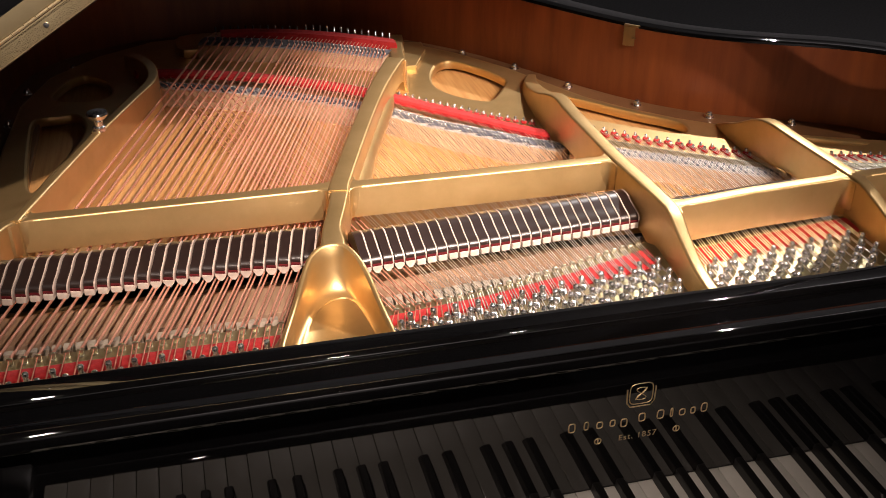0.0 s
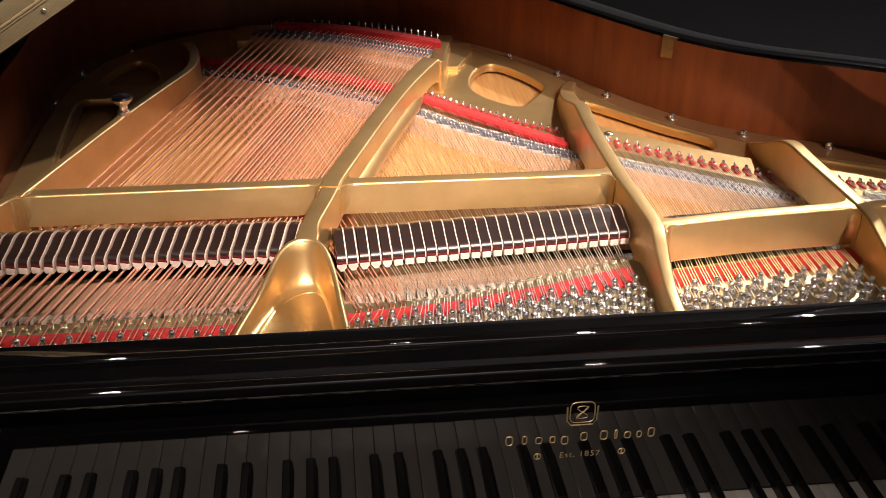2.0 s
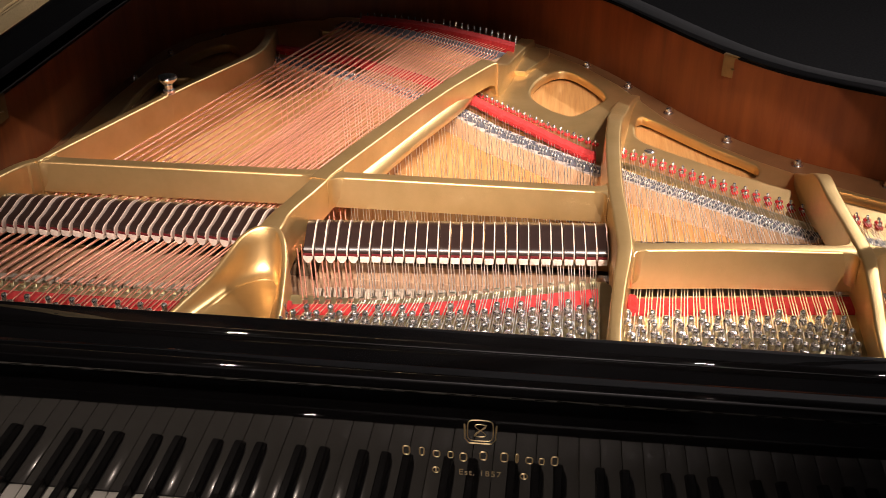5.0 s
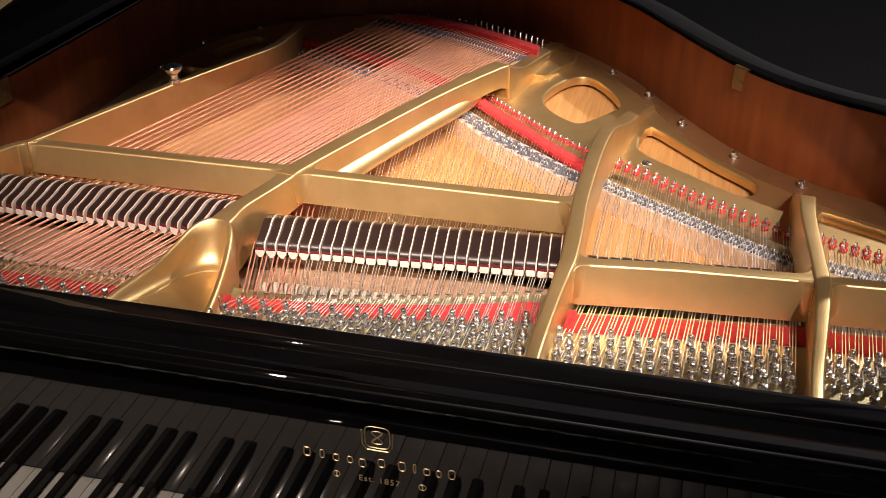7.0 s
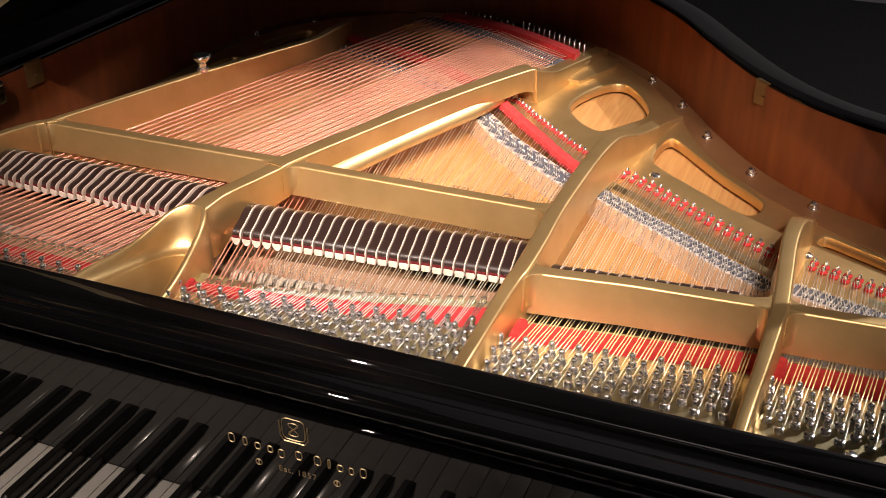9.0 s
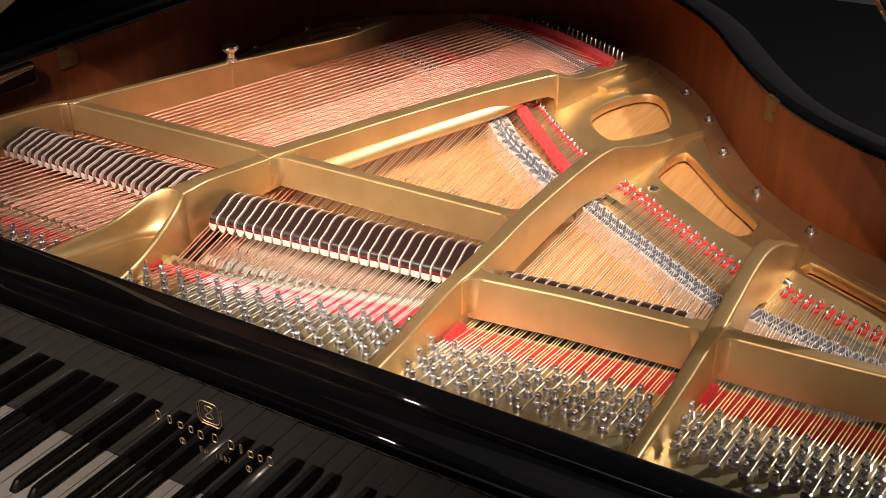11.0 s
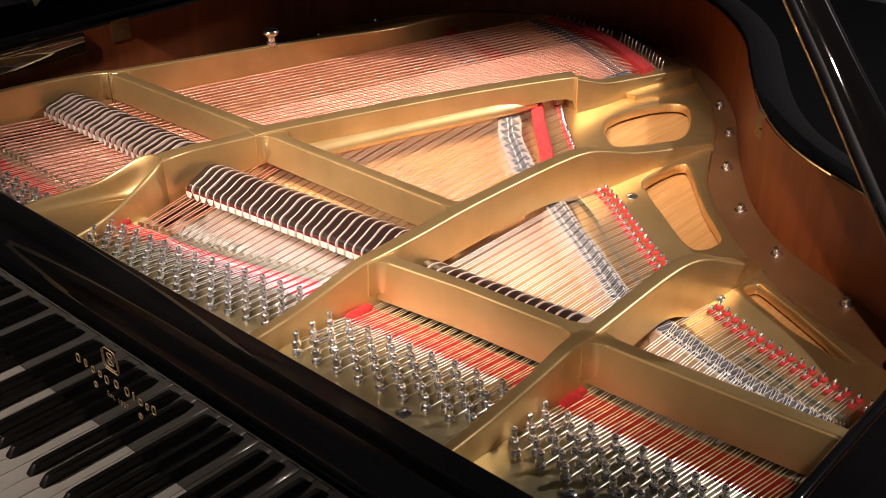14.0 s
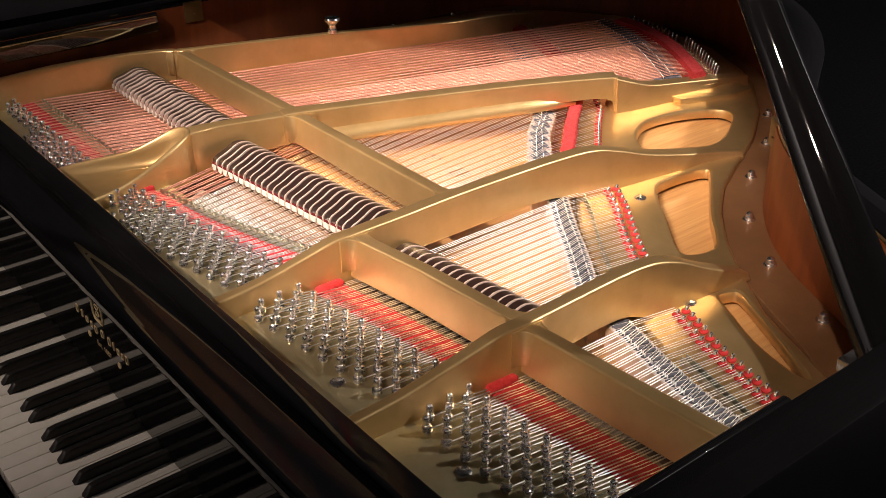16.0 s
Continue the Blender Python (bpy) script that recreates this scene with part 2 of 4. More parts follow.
def bar(bm, path, foot=0.0, r=0.0032):
    """A cast bar along (x, y, top, bottom, width) with rounded upper edges and a flared foot."""
    rings = []
    for k, (x, y, zt, zb, w) in enumerate(path):
        s, c, h = sideways(path, k), Vector((x, y, 0)), w / 2
        f = h + foot
        q = min(0.012, (zt - zb) * 0.4)
        turn = [(r * (1 - math.cos(a)), r * (1 - math.sin(a))) for a in (math.pi / 8 * i for i in range(5))]
        shape = [(-f, zb), (-f, zb + 0.003), (-h - foot * 0.25, zb + q), *[(-h + e, zt - d) for e, d in turn],
                 *[(h - e, zt - d) for e, d in turn[::-1]], (h + foot * 0.25, zb + q), (f, zb + 0.003), (f, zb)]
        rings.append([c + s * a + Vector((0, 0, z)) for a, z in shape])
    skin(bm, rings)
    return mend(bm)


def strip(bm, front, back, z0, z1, steps=24, round_=0.0):
    """A band between two polylines, from z0 up to z1, with softened long edges."""
    rings = []
    for k in range(steps + 1):
        a, b = along(front, k / steps), along(back, k / steps)
        a, b = Vector((a[0], a[1], 0)), Vector((b[0], b[1], 0))
        e = (b - a) * round_
        up0, up1, um = Vector((0, 0, z0)), Vector((0, 0, z1)), Vector((0, 0, z1 - (z1 - z0) * 0.35 if round_ else z1 - 0.0002))
        rings.append([a + up0, a + um, a + e + up1, b - e + up1, b + um, b + up0] if round_ else [a + up0, a + up1, b + up1, b + up0])
    skin(bm, rings)
    return mend(bm)


def sheet(name, outline, holes, z, thick, bevel, material, parent, label="", kind=""):
    """A flat casting or board with real openings and softened edges."""
    data = bpy.data.curves.new(name, "CURVE")
    data.dimensions, data.fill_mode = "2D", "BOTH"
    data.extrude, data.bevel_depth, data.bevel_resolution = thick / 2 - bevel, bevel, 3 if bevel > 0.005 else 1
    for ring in (outline, *holes):
        s = data.splines.new("POLY")
        s.points.add(len(ring) - 1)
        for q, (x, y) in zip(s.points, ring):
            q.co = (x, y, 0, 1)
        s.use_cyclic_u = True
    tmp = bpy.data.objects.new(name, data)
    scene.collection.objects.link(tmp)
    mesh = bpy.data.meshes.new_from_object(tmp.evaluated_get(bpy.context.evaluated_depsgraph_get()))
    bpy.data.objects.remove(tmp)
    bpy.data.curves.remove(data)
    mesh.name = name
    mesh.materials.clear()
    mesh.transform(Matrix.Translation((0, 0, z - thick / 2)))
    return piece(name, finish(mesh, material), parent, label, kind)


def flat(points):
    return [(q[0], q[1]) for q in points]

# ---- the room ----
bm = block(bmesh.new(), (-4.0, -4.0, -0.1), (5.0, 5.0, 0.0))
tagged(part("floor", bm, CARPET, None), "dark charcoal carpet under the grand piano", "floor", kind="structure")
for name, lo, hi in (("wall_west", (-4.1, -4.0, 0), (-4.0, 5.0, 2.9)), ("wall_east", (5.0, -4.0, 0), (5.1, 5.0, 2.9)),
                     ("wall_south", (-4.1, -4.1, 0), (5.1, -4.0, 2.9)), ("wall_north", (-4.1, 5.0, 0), (5.1, 5.1, 2.9))):
    tagged(part(name, block(bmesh.new(), lo, hi), DARKWALL, None), "plain grey painted wall round the showroom", "wall", kind="structure")
tagged(part("ceiling", block(bmesh.new(), (-4.1, -4.1, 2.9), (5.1, 5.1, 3.0)), DARKWALL, None), "plain grey ceiling over the piano", "ceiling", kind="structure")

# ---- the piano: heights and plan ----
TOP, WEB, PINFIELD, WIRE, BOARD, RIM = 0.937, 0.868, 0.878, 0.882, 0.847, 0.990
KEY, KEY_X0, KEY_W = 0.745, -0.1405, 0.0235
piano = thing("grand_piano", "black lacquered baby grand piano with gold plate, lid propped open", "piano")

RIM_INNER = [(-0.245, -0.17, 0), (-0.245, 0.4, 0), (-0.245, 0.8, 0), (-0.245, 0.95, 0), (-0.232, 1.10, 0), (-0.178, 1.222, 0), (-0.07, 1.305, 0), (0.07, 1.338, 0),
             (0.22, 1.335, 0), (0.355, 1.295, 0), (0.455, 1.232, 0), (0.540, 1.155, 0), (0.612, 1.066, 0), (0.672, 0.967, 0), (0.727, 0.877, 0),
             (0.782, 0.798, 0), (0.841, 0.735, 0), (0.903, 0.689, 0), (0.972, 0.652, 0), (1.046, 0.613, 0), (1.100, 0.572, 0), (1.134, 0.525, 0),
             (1.149, 0.475, 0), (1.153, 0.42, 0), (1.153, 0.2, 0), (1.153, -0.17, 0)]
inner = smooth_path(RIM_INNER, 5)


def offset(path, d):
    return [Vector(q) + sideways(path, k) * d for k, q in enumerate(path)]


def wall(path, d0, d1, z0, z1, r):
    """An upright wall along the rim, between two offsets, with a softened top."""
    bm, rings = bmesh.new(), []
    a, b = offset(path, d0), offset(path, d1)
    for p, q in zip(a, b):
        e = (q - p).normalized() * r
        up = lambda v, z: Vector((v.x, v.y, z))
        rings.append([up(p, z0), up(p, z1 - r), up(p + e * 0.3, z1 - r * 0.3), up(p + e, z1), up(q - e, z1), up(q - e * 0.3, z1 - r * 0.3), up(q, z1 - r), up(q, z0)])
    skin(bm, rings)
    return mend(bm)


rim = part("rim", wall(inner, -0.0015, -0.050, 0.70, RIM, 0.004), LACQUER, piano, "bent black lacquered rim")
part("rim_lining", wall(inner, 0.0, -0.0015, 0.78, RIM - 0.006, 0.0005), VENEER, rim, "reddish-brown mahogany veneer inside the rim")

# soundboard, its ledge under the plate's bolts, and the dark bed under the strings
board_line = [q for q in offset(inner, 0.004) if q.y > 0.345]
board = sheet("soundboard", flat(board_line), [], BOARD, 0.010, 0.001, SPRUCE, piano, "glossy honey-coloured spruce soundboard")
ledge_in = [q for q in offset(inner, 0.062) if q.y > 0.40]
ledge_out = [q for q in offset(inner, 0.001) if q.y > 0.40]
sheet("rim_ledge", flat(ledge_out) + flat(ledge_in)[::-1], [], 0.860, 0.0125, 0.002, LEDGE, rim, "dull brown-gold ledge of the plate inside the rim")
part("belly_rail", block(bmesh.new(), (-0.23, 0.330, 0.70), (1.150, 0.346, 0.846), 0.002), DARKWOOD, piano)
part("key_bed", block(bmesh.new(), (-0.23, -0.17, 0.66), (1.150, 0.372, 0.700), 0.002), DARKWOOD, piano)

# ---- cast plate ----
HITCH_A = [(-0.030, 1.100), (0.060, 1.075), (0.150, 1.038), (0.235, 0.992), (0.320, 0.940), (0.398, 0.881), (0.439, 0.834), (0.482, 0.790), (0.520, 0.752), (0.558, 0.720), (0.587, 0.698)]
HITCH_B = [(0.612, 0.672), (0.662, 0.639), (0.735, 0.581), (0.800, 0.535), (0.858, 0.496)]
HITCH_C = [(0.884, 0.498), (0.959, 0.465), (1.051, 0.438), (1.128, 0.421)]
BRIDGE_A = [(-0.010, 1.010), (0.10, 0.965), (0.20, 0.910), (0.300, 0.842), (0.368, 0.784), (0.420, 0.724), (0.475, 0.675), (0.535, 0.622), (0.592, 0.578)]
BRIDGE_B = [(0.606, 0.586), (0.667, 0.541), (0.712, 0.511), (0.756, 0.480), (0.804, 0.445), (0.856, 0.414)]
BRIDGE_C = [(0.872, 0.422), (0.906, 0.412), (0.956, 0.396), (1.008, 0.382), (1.071, 0.372), (1.140, 0.368)]
FRONT_A = [(-0.03, 1.045), (0.06, 1.022), (0.150, 0.988), (0.235, 0.944), (0.315, 0.890), (0.385, 0.830), (0.450, 0.766), (0.515, 0.697), (0.592, 0.638)]
FRONT_B = [(0.600, 0.632), (0.675, 0.566), (0.770, 0.505), (0.862, 0.462)]
FRONT_C = [(0.874, 0.458), (0.985, 0.414), (1.070, 0.392), (1.180, 0.385)]
WEB_OUT = [(1.180, 0.470), (1.10, 0.503), (1.03, 0.535), (0.95, 0.572), (0.88, 0.622), (0.815, 0.675), (0.754, 0.738), (0.705, 0.805), (0.664, 0.890),
           (0.622, 0.978), (0.560, 1.075), (0.475, 1.170), (0.42, 1.215), (0.30, 1.278), (0.15, 1.303), (0.0, 1.285), (-0.10, 1.215), (-0.175, 1.115),
           (-0.212, 0.98), (-0.222, 0.80), (-0.222, 0.415), (-0.165, 0.415), (-0.10, 0.60), (-0.04, 0.77), (0.0, 0.88), (-0.005, 0.98)]


def rounded(points, steps=5):
    ring = [Vector((*q, 0)) for q in points]
    n = len(ring)
    out = []
    for k in range(n):
        a, b, c, d = (ring[(k + i - 1) % n] for i in range(4))
        for s in range(steps):
            t = s / steps
            v = 0.5 * (2 * b + (c - a) * t + (2 * a - 5 * b + 4 * c - d) * t * t + (3 * b - a - 3 * c + d) * t ** 3)
            out.append((v.x, v.y))
    return out


HOLE_A = rounded([(0.471, 0.912), (0.480, 0.978), (0.510, 1.034), (0.546, 1.036), (0.588, 0.972), (0.606, 0.914), (0.588, 0.872), (0.553, 0.822), (0.527, 0.826), (0.492, 0.862)])
HOLE_B = rounded([(0.643, 0.744), (0.645, 0.812), (0.657, 0.836), (0.676, 0.823), (0.728, 0.760), (0.762, 0.720), (0.800, 0.682), (0.820, 0.654), (0.815, 0.619), (0.789, 0.613), (0.714, 0.672), (0.669, 0.709)])
HOLE_C = rounded([(0.893, 0.562), (0.894, 0.583), (0.905, 0.592), (0.935, 0.578), (0.989, 0.549), (1.038, 0.521), (1.060, 0.506), (1.049, 0.499), (1.015, 0.505), (0.974, 0.518), (0.930, 0.541)])
HOLE_L = rounded([(-0.182, 0.66), (-0.192, 0.82), (-0.189, 0.912), (-0.150, 0.925), (-0.120, 0.920), (-0.104, 0.865), (-0.114, 0.79), (-0.146, 0.69), (-0.166, 0.63)])
HOLE_M = rounded([(-0.170, 1.02), (-0.148, 1.09), (-0.115, 1.118), (-0.080, 1.08), (-0.066, 1.015), (-0.085, 0.98), (-0.12, 0.978), (-0.155, 0.99)])
SLOT = [(0.060, 1.168), (0.10, 1.196), (0.24, 1.147), (0.360, 1.080), (0.416, 1.030), (0.392, 1.008), (0.24, 1.092)]
plate = sheet("plate", flat(FRONT_A) + FRONT_B + FRONT_C + WEB_OUT, [HOLE_A, HOLE_B, HOLE_C, HOLE_L, HOLE_M, rounded(SLOT, 3)], WEB, 0.017, 0.0048, GOLD, piano,
              "gold-painted cast iron string plate with rounded openings")
# raised deck behind the bass bridge and the pin field in front
sheet("bass_deck", rounded([(0.060, 1.172), (0.055, 1.255), (0.15, 1.262), (0.26, 1.236), (0.36, 1.182), (0.452, 1.120), (0.440, 1.046), (0.410, 1.056), (0.345, 1.096), (0.25, 1.150), (0.16, 1.186)], 4), [], 0.884, 0.018, 0.003, GOLD, plate, "raised gold deck for the bass hitch pins")
PIN_EDGE = [(1.180, 0.2865), (0.885, 0.2705), (0.850, 0.2730), (0.612, 0.2415), (0.585, 0.274), (0.42, 0.222), (0.33, 0.203), (0.235, 0.203), (0.12, 0.193), (-0.230, 0.193)]
sheet("pin_field", [(-0.230, 0.066), (1.180, 0.066), *PIN_EDGE], [], PINFIELD, 0.016, 0.002, PINGOLD, plate, "gold pin field of the plate")

sheet("web_step", [(0.432, 1.006), (0.461, 1.004), (0.499, 1.092), (0.501, 1.136), (0.462, 1.140)], [], 0.8765, 0.013, 0.0012, GOLD, plate, "raised gold step beside the strut's tail")
LOW = 0.893


def casting(name, path, foot=0.0, steps=5, label=""):
    return part(name, bar(bmesh.new(), smooth_path(path, steps) if steps else path, foot), GOLD, plate, label)


# struts, from the back to the front rail
casting("strut", [(-0.158, 0.402, TOP, 0.846, 0.012), (-0.152, 0.425, TOP, 0.846, 0.012), (-0.078, 0.654, 0.935, 0.846, 0.013), (-0.030, 0.790, 0.933, 0.846, 0.014),
                  (0.002, 0.890, 0.930, 0.846, 0.016), (0.000, 0.975, 0.924, 0.846, 0.017), (-0.016, 1.060, 0.911, 0.846, 0.020), (-0.036, 1.140, 0.893, 0.858, 0.024)], 0.004, 5, "long gold strut beside the bass strings")
casting("strut", [(0.222, 0.392, TOP, LOW, 0.026), (0.232, 0.430, TOP, LOW, 0.026), (0.2975, 0.630, 0.934, LOW, 0.026), (0.347, 0.770, 0.931, LOW, 0.027), (0.394, 0.885, 0.928, LOW, 0.030),
                  (0.404, 0.905, 0.927, 0.866, 0.032)], 0.001, 4, "gold strut between bass and tenor strings")
casting("strut", [(0.403, 0.900, 0.9255, 0.866, 0.034), (0.413, 0.932, 0.914, 0.866, 0.030), (0.422, 0.970, 0.903, 0.866, 0.026), (0.434, 1.045, 0.895, 0.866, 0.026), (0.458, 1.168, 0.884, 0.864, 0.028)], 0.004, 5)
casting("strut", [(0.590, 0.075, 0.902, 0.866, 0.015), (0.592, 0.14, 0.909, 0.866, 0.015), (0.597, 0.195, 0.923, 0.866, 0.016), (0.602, 0.235, 0.935, 0.866, 0.018), (0.604, 0.262, TOP, 0.868, 0.019), (0.602, 0.330, TOP, 0.8862, 0.020),
                  (0.598, 0.420, TOP, 0.8862, 0.020), (0.599, 0.560, TOP, 0.8862, 0.021), (0.604, 0.640, 0.935, 0.868, 0.022), (0.608, 0.690, 0.923, 0.866, 0.024),
                  (0.614, 0.745, 0.905, 0.866, 0.026), (0.622, 0.810, 0.890, 0.866, 0.027), (0.634, 0.870, 0.880, 0.864, 0.022), (0.652, 0.915, 0.8735, 0.862, 0.016)], 0.003, 5, "gold strut between tenor and treble strings")
casting("strut", [(0.860, 0.075, 0.903, 0.866, 0.014), (0.863, 0.14, 0.910, 0.866, 0.014), (0.868, 0.200, 0.924, 0.866, 0.015), (0.871, 0.250, 0.936, 0.866, 0.017), (0.872, 0.280, TOP, 0.868, 0.018), (0.870, 0.330, TOP, 0.8862, 0.018),
                  (0.866, 0.420, TOP, 0.8862, 0.019), (0.867, 0.472, 0.935, 0.868, 0.020), (0.870, 0.512, 0.924, 0.866, 0.022), (0.872, 0.552, 0.904, 0.866, 0.024), (0.874, 0.595, 0.885, 0.864, 0.024), (0.876, 0.630, 0.8705, 0.862, 0.022)], 0.003, 5, "gold strut in the treble")
# shoulder wall of the bass and tenor break
casting("strut", [(0.228, 0.412, TOP - 0.001, LOW, 0.024), (0.214, 0.355, TOP - 0.001, 0.886, 0.022), (0.199, 0.300, TOP - 0.001, 0.872, 0.022), (0.195, 0.268, TOP - 0.001, 0.866, 0.027), (0.194, 0.252, TOP - 0.002, 0.866, 0.026)], 0.001)
# cross bars
BAR = TOP - 0.0025
casting("cross_bar", [(-0.158, 0.413, BAR, LOW, 0.020), (0.23, 0.414, BAR, LOW, 0.020)], 0.003, 0, "gold cross bar over the bass strings")
casting("cross_bar", [(0.228, 0.412, BAR, LOW, 0.019), (0.60, 0.409, BAR, LOW, 0.019)], 0.003, 0, "gold cross bar over the tenor strings")
casting("cross_bar", [(0.604, 0.260, BAR, 0.8850, 0.018), (0.72, 0.275, BAR, 0.8850, 0.018), (0.872, 0.285, BAR, 0.8850, 0.018)], 0.003, 0, "gold cross bar over the treble strings")
casting("cross_bar", [(0.870, 0.284, BAR, 0.8850, 0.018), (1.0, 0.291, BAR, 0.8850, 0.018), (1.176, 0.303, BAR, 0.8850, 0.018)], 0.003, 0, "gold cross bar over the top strings")
casting("bass_wall", [(-0.150, 0.416, TOP - 0.001, 0.866, 0.014), (-0.178, 0.385, TOP - 0.001, 0.866, 0.014), (-0.204, 0.300, TOP - 0.001, 0.866, 0.014), (-0.222, 0.20, 0.934, 0.866, 0.014), (-0.228, 0.075, 0.928, 0.866, 0.014)], 0.002)


def break_scoop():
    """The hollow ear at the break: an arched lip round a niche that is open to the front, its walls hollowed down to a flat floor."""
    lip = smooth_path([(0.106, 0.070, 0.893), (0.119, 0.125, 0.899), (0.139, 0.185, 0.905), (0.152, 0.217, 0.917), (0.164, 0.240, 0.930), (0.178, 0.252, 0.9365), (0.193, 0.255, 0.9375),
                       (0.206, 0.248, 0.9365), (0.216, 0.229, 0.931), (0.223, 0.200, 0.920), (0.228, 0.165, 0.907), (0.233, 0.125, 0.898), (0.237, 0.070, 0.893)], 5)
    low = smooth_path([(0.128, 0.070, 0.8835), (0.137, 0.125, 0.8835), (0.150, 0.170, 0.8835), (0.159, 0.192, 0.8835), (0.171, 0.210, 0.884), (0.184, 0.221, 0.884), (0.196, 0.224, 0.884),
                       (0.205, 0.220, 0.884), (0.211, 0.208, 0.8835), (0.215, 0.185, 0.8835), (0.218, 0.160, 0.8835), (0.222, 0.125, 0.8835), (0.226, 0.070, 0.8835)], 5)
    bm, rings = bmesh.new(), []
    for k, (a, b) in enumerate(zip(lip, low)):
        out = -sideways(lip, k)
        up = Vector((0, 0, 1))
        ring = [Vector((a.x, a.y, 0.866)) + out * 0.006, a + out * 0.0046 - up * 0.0065, a + out * 0.0040 - up * 0.0026, a + out * 0.0028 - up * 0.0008, a + out * 0.0012, a - out * 0.0010 - up * 0.0003]
        start = a - out * 0.0026 - up * 0.0018
        for j in range(9):
            u = j / 8
            flat_ = start.lerp(b, u)
            flat_.z = b.z + (start.z - b.z) * (0.90 * (1 - u) ** 2.8 + 0.10 * (1 - u))
            ring.append(flat_)
        mid = Vector((0.186, min(b.y - 0.004, 0.205), 0.8832))
        ring += [b.lerp(mid, 0.04) - up * 0.0012, b.lerp(mid, 0.6) - up * 0.0014, Vector((mid.x, mid.y, 0.8818)), Vector((mid.x, mid.y, 0.8660))]
        rings.append(ring)
    skin(bm, rings)
    return mend(bm)


part("break_scoop", break_scoop(), GOLD, plate, "scooped gold casting at the bass break")

# lip along the foot of the tenor strut, pillar at its tail, rib under the rest post
lip_line = smooth_path([(0.2445, 0.425, 0), (0.2690, 0.500, 0), (0.3000, 0.600, 0), (0.3345, 0.700, 0), (0.3665, 0.790, 0), (0.3830, 0.838, 0)], 4)
lip_rings = []
for k, q in enumerate(lip_line):
    s, size = sideways(lip_line, k), min(1.0, (len(lip_line) - 1 - k) / 5)
    lip_rings.append([q + s * a + Vector((0, 0, z)) for a, z in ((-0.006, 0.886), (-0.006, 0.893 + 0.016 * size), (0.000, 0.892 + 0.0135 * size), (0.004, 0.891 + 0.0110 * size), (0.0100 * size + 0.001, 0.8905 + 0.0045 * size), (0.0110 * size + 0.001, 0.889), (0.0100 * size + 0.001, 0.886))])
skin(lip_bm := bmesh.new(), lip_rings)
part("strut_lip", mend(lip_bm), GOLD, plate, "bright lip along the strut's foot")
part("strut_pillar", lathe(bmesh.new(), [(0.0165, 0.866), (0.0150, 0.870), (0.0120, 0.876), (0.0112, 0.9150), (0.0100, 0.9165), (0.0, 0.9170)], 20, (0.4065, 0.921, 0)), GOLD, plate)
part("strut_pillar", lathe(bmesh.new(), [(0.0115, 0.860), (0.0095, 0.866), (0.0088, 0.930), (0.0075, 0.9335), (0.0, 0.9340)], 16, (-0.0745, 0.670, 0)), GOLD, plate)


def corner_fillet(x, y, d1, d2, r=0.015, z1=0.9340):
    """The rounded inner corner between two cast walls."""
    p, a, b = Vector((x, y)), Vector(d1).normalized() * r, Vector(d2).normalized() * r
    ring = [p - (a + b) * 0.10, p + a - b * 0.06]
    ring += [p + a * (1 - u) ** 2 + b * u * u for u in (k / 7 for k in range(8))]
    ring.append(p + b - a * 0.06)
    sheet("corner_fillet", [(q.x, q.y) for q in ring], [], z1, z1 - LOW, 0.0012, GOLD, plate)


for x, y, d1, d2 in ((-0.148, 0.4215, (1, 0), (0.31, 0.95)), (0.2165, 0.4225, (-1, 0), (0.31, 0.95)), (0.2440, 0.4185, (1, 0), (0.31, 0.95)), (0.5885, 0.4175, (-1, 0), (0, 1)),
                     (0.5885, 0.4005, (-1, 0), (0, -1)), (0.2375, 0.4035, (1, 0), (-0.23, -0.97)), (0.2130, 0.4050, (-1, 0), (-0.23, -0.97)), (-0.1550, 0.4045, (1, 0), (-0.55, -0.83)),
                     (0.6130, 0.2535, (1, 0.12), (0, -1)), (0.6130, 0.2695, (1, 0.12), (0, 1)), (0.8630, 0.2765, (-1, -0.06), (0, -1)), (0.8620, 0.2930, (-1, -0.06), (0, 1)),
                     (0.8805, 0.2765, (1, 0.06), (0, -1)), (0.8795, 0.2935, (1, 0.06), (0, 1))):
    corner_fillet(x, y, d1, d2)

# nose bolts on the ledge, and the tall rest post by the bass strut
bolt = lathe(bmesh.new(), [(0.0085, 0), (0.0085, 0.0014), (0.0058, 0.0020), (0.0060, 0.0058), (0.0050, 0.0072), (0.0048, 0.0092), (0.0032, 0.0108), (0.0, 0.0113)], 12)
bolt_data = bpy.data.meshes.new("plate_bolt")
bolt.to_mesh(bolt_data)
bolt.free()
finish(bolt_data, CHROME)
for x, y in ((0.644, 0.990), (0.705, 0.872), (0.787, 0.761), (0.880, 0.681), (0.995, 0.621), (0.572, 1.090), (-0.142, 1.172), (-0.212, 1.060), (-0.228, 0.915)):
    piece("plate_bolt", bolt_data, plate, "chromed plate bolt", m=pose(x, y, 0.8595))
part("rest_post", lathe(bmesh.new(), [(0.009, 0), (0.009, 0.006), (0.0065, 0.008), (0.0065, 0.014), (0.008, 0.016), (0.0140, 0.022), (0.0150, 0.025), (0.0135, 0.028), (0.0, 0.029)], 16, (-0.071, 0.671, TOP - 0.003)), CHROME, plate, "nickel-plated nose bolt with a wide head")

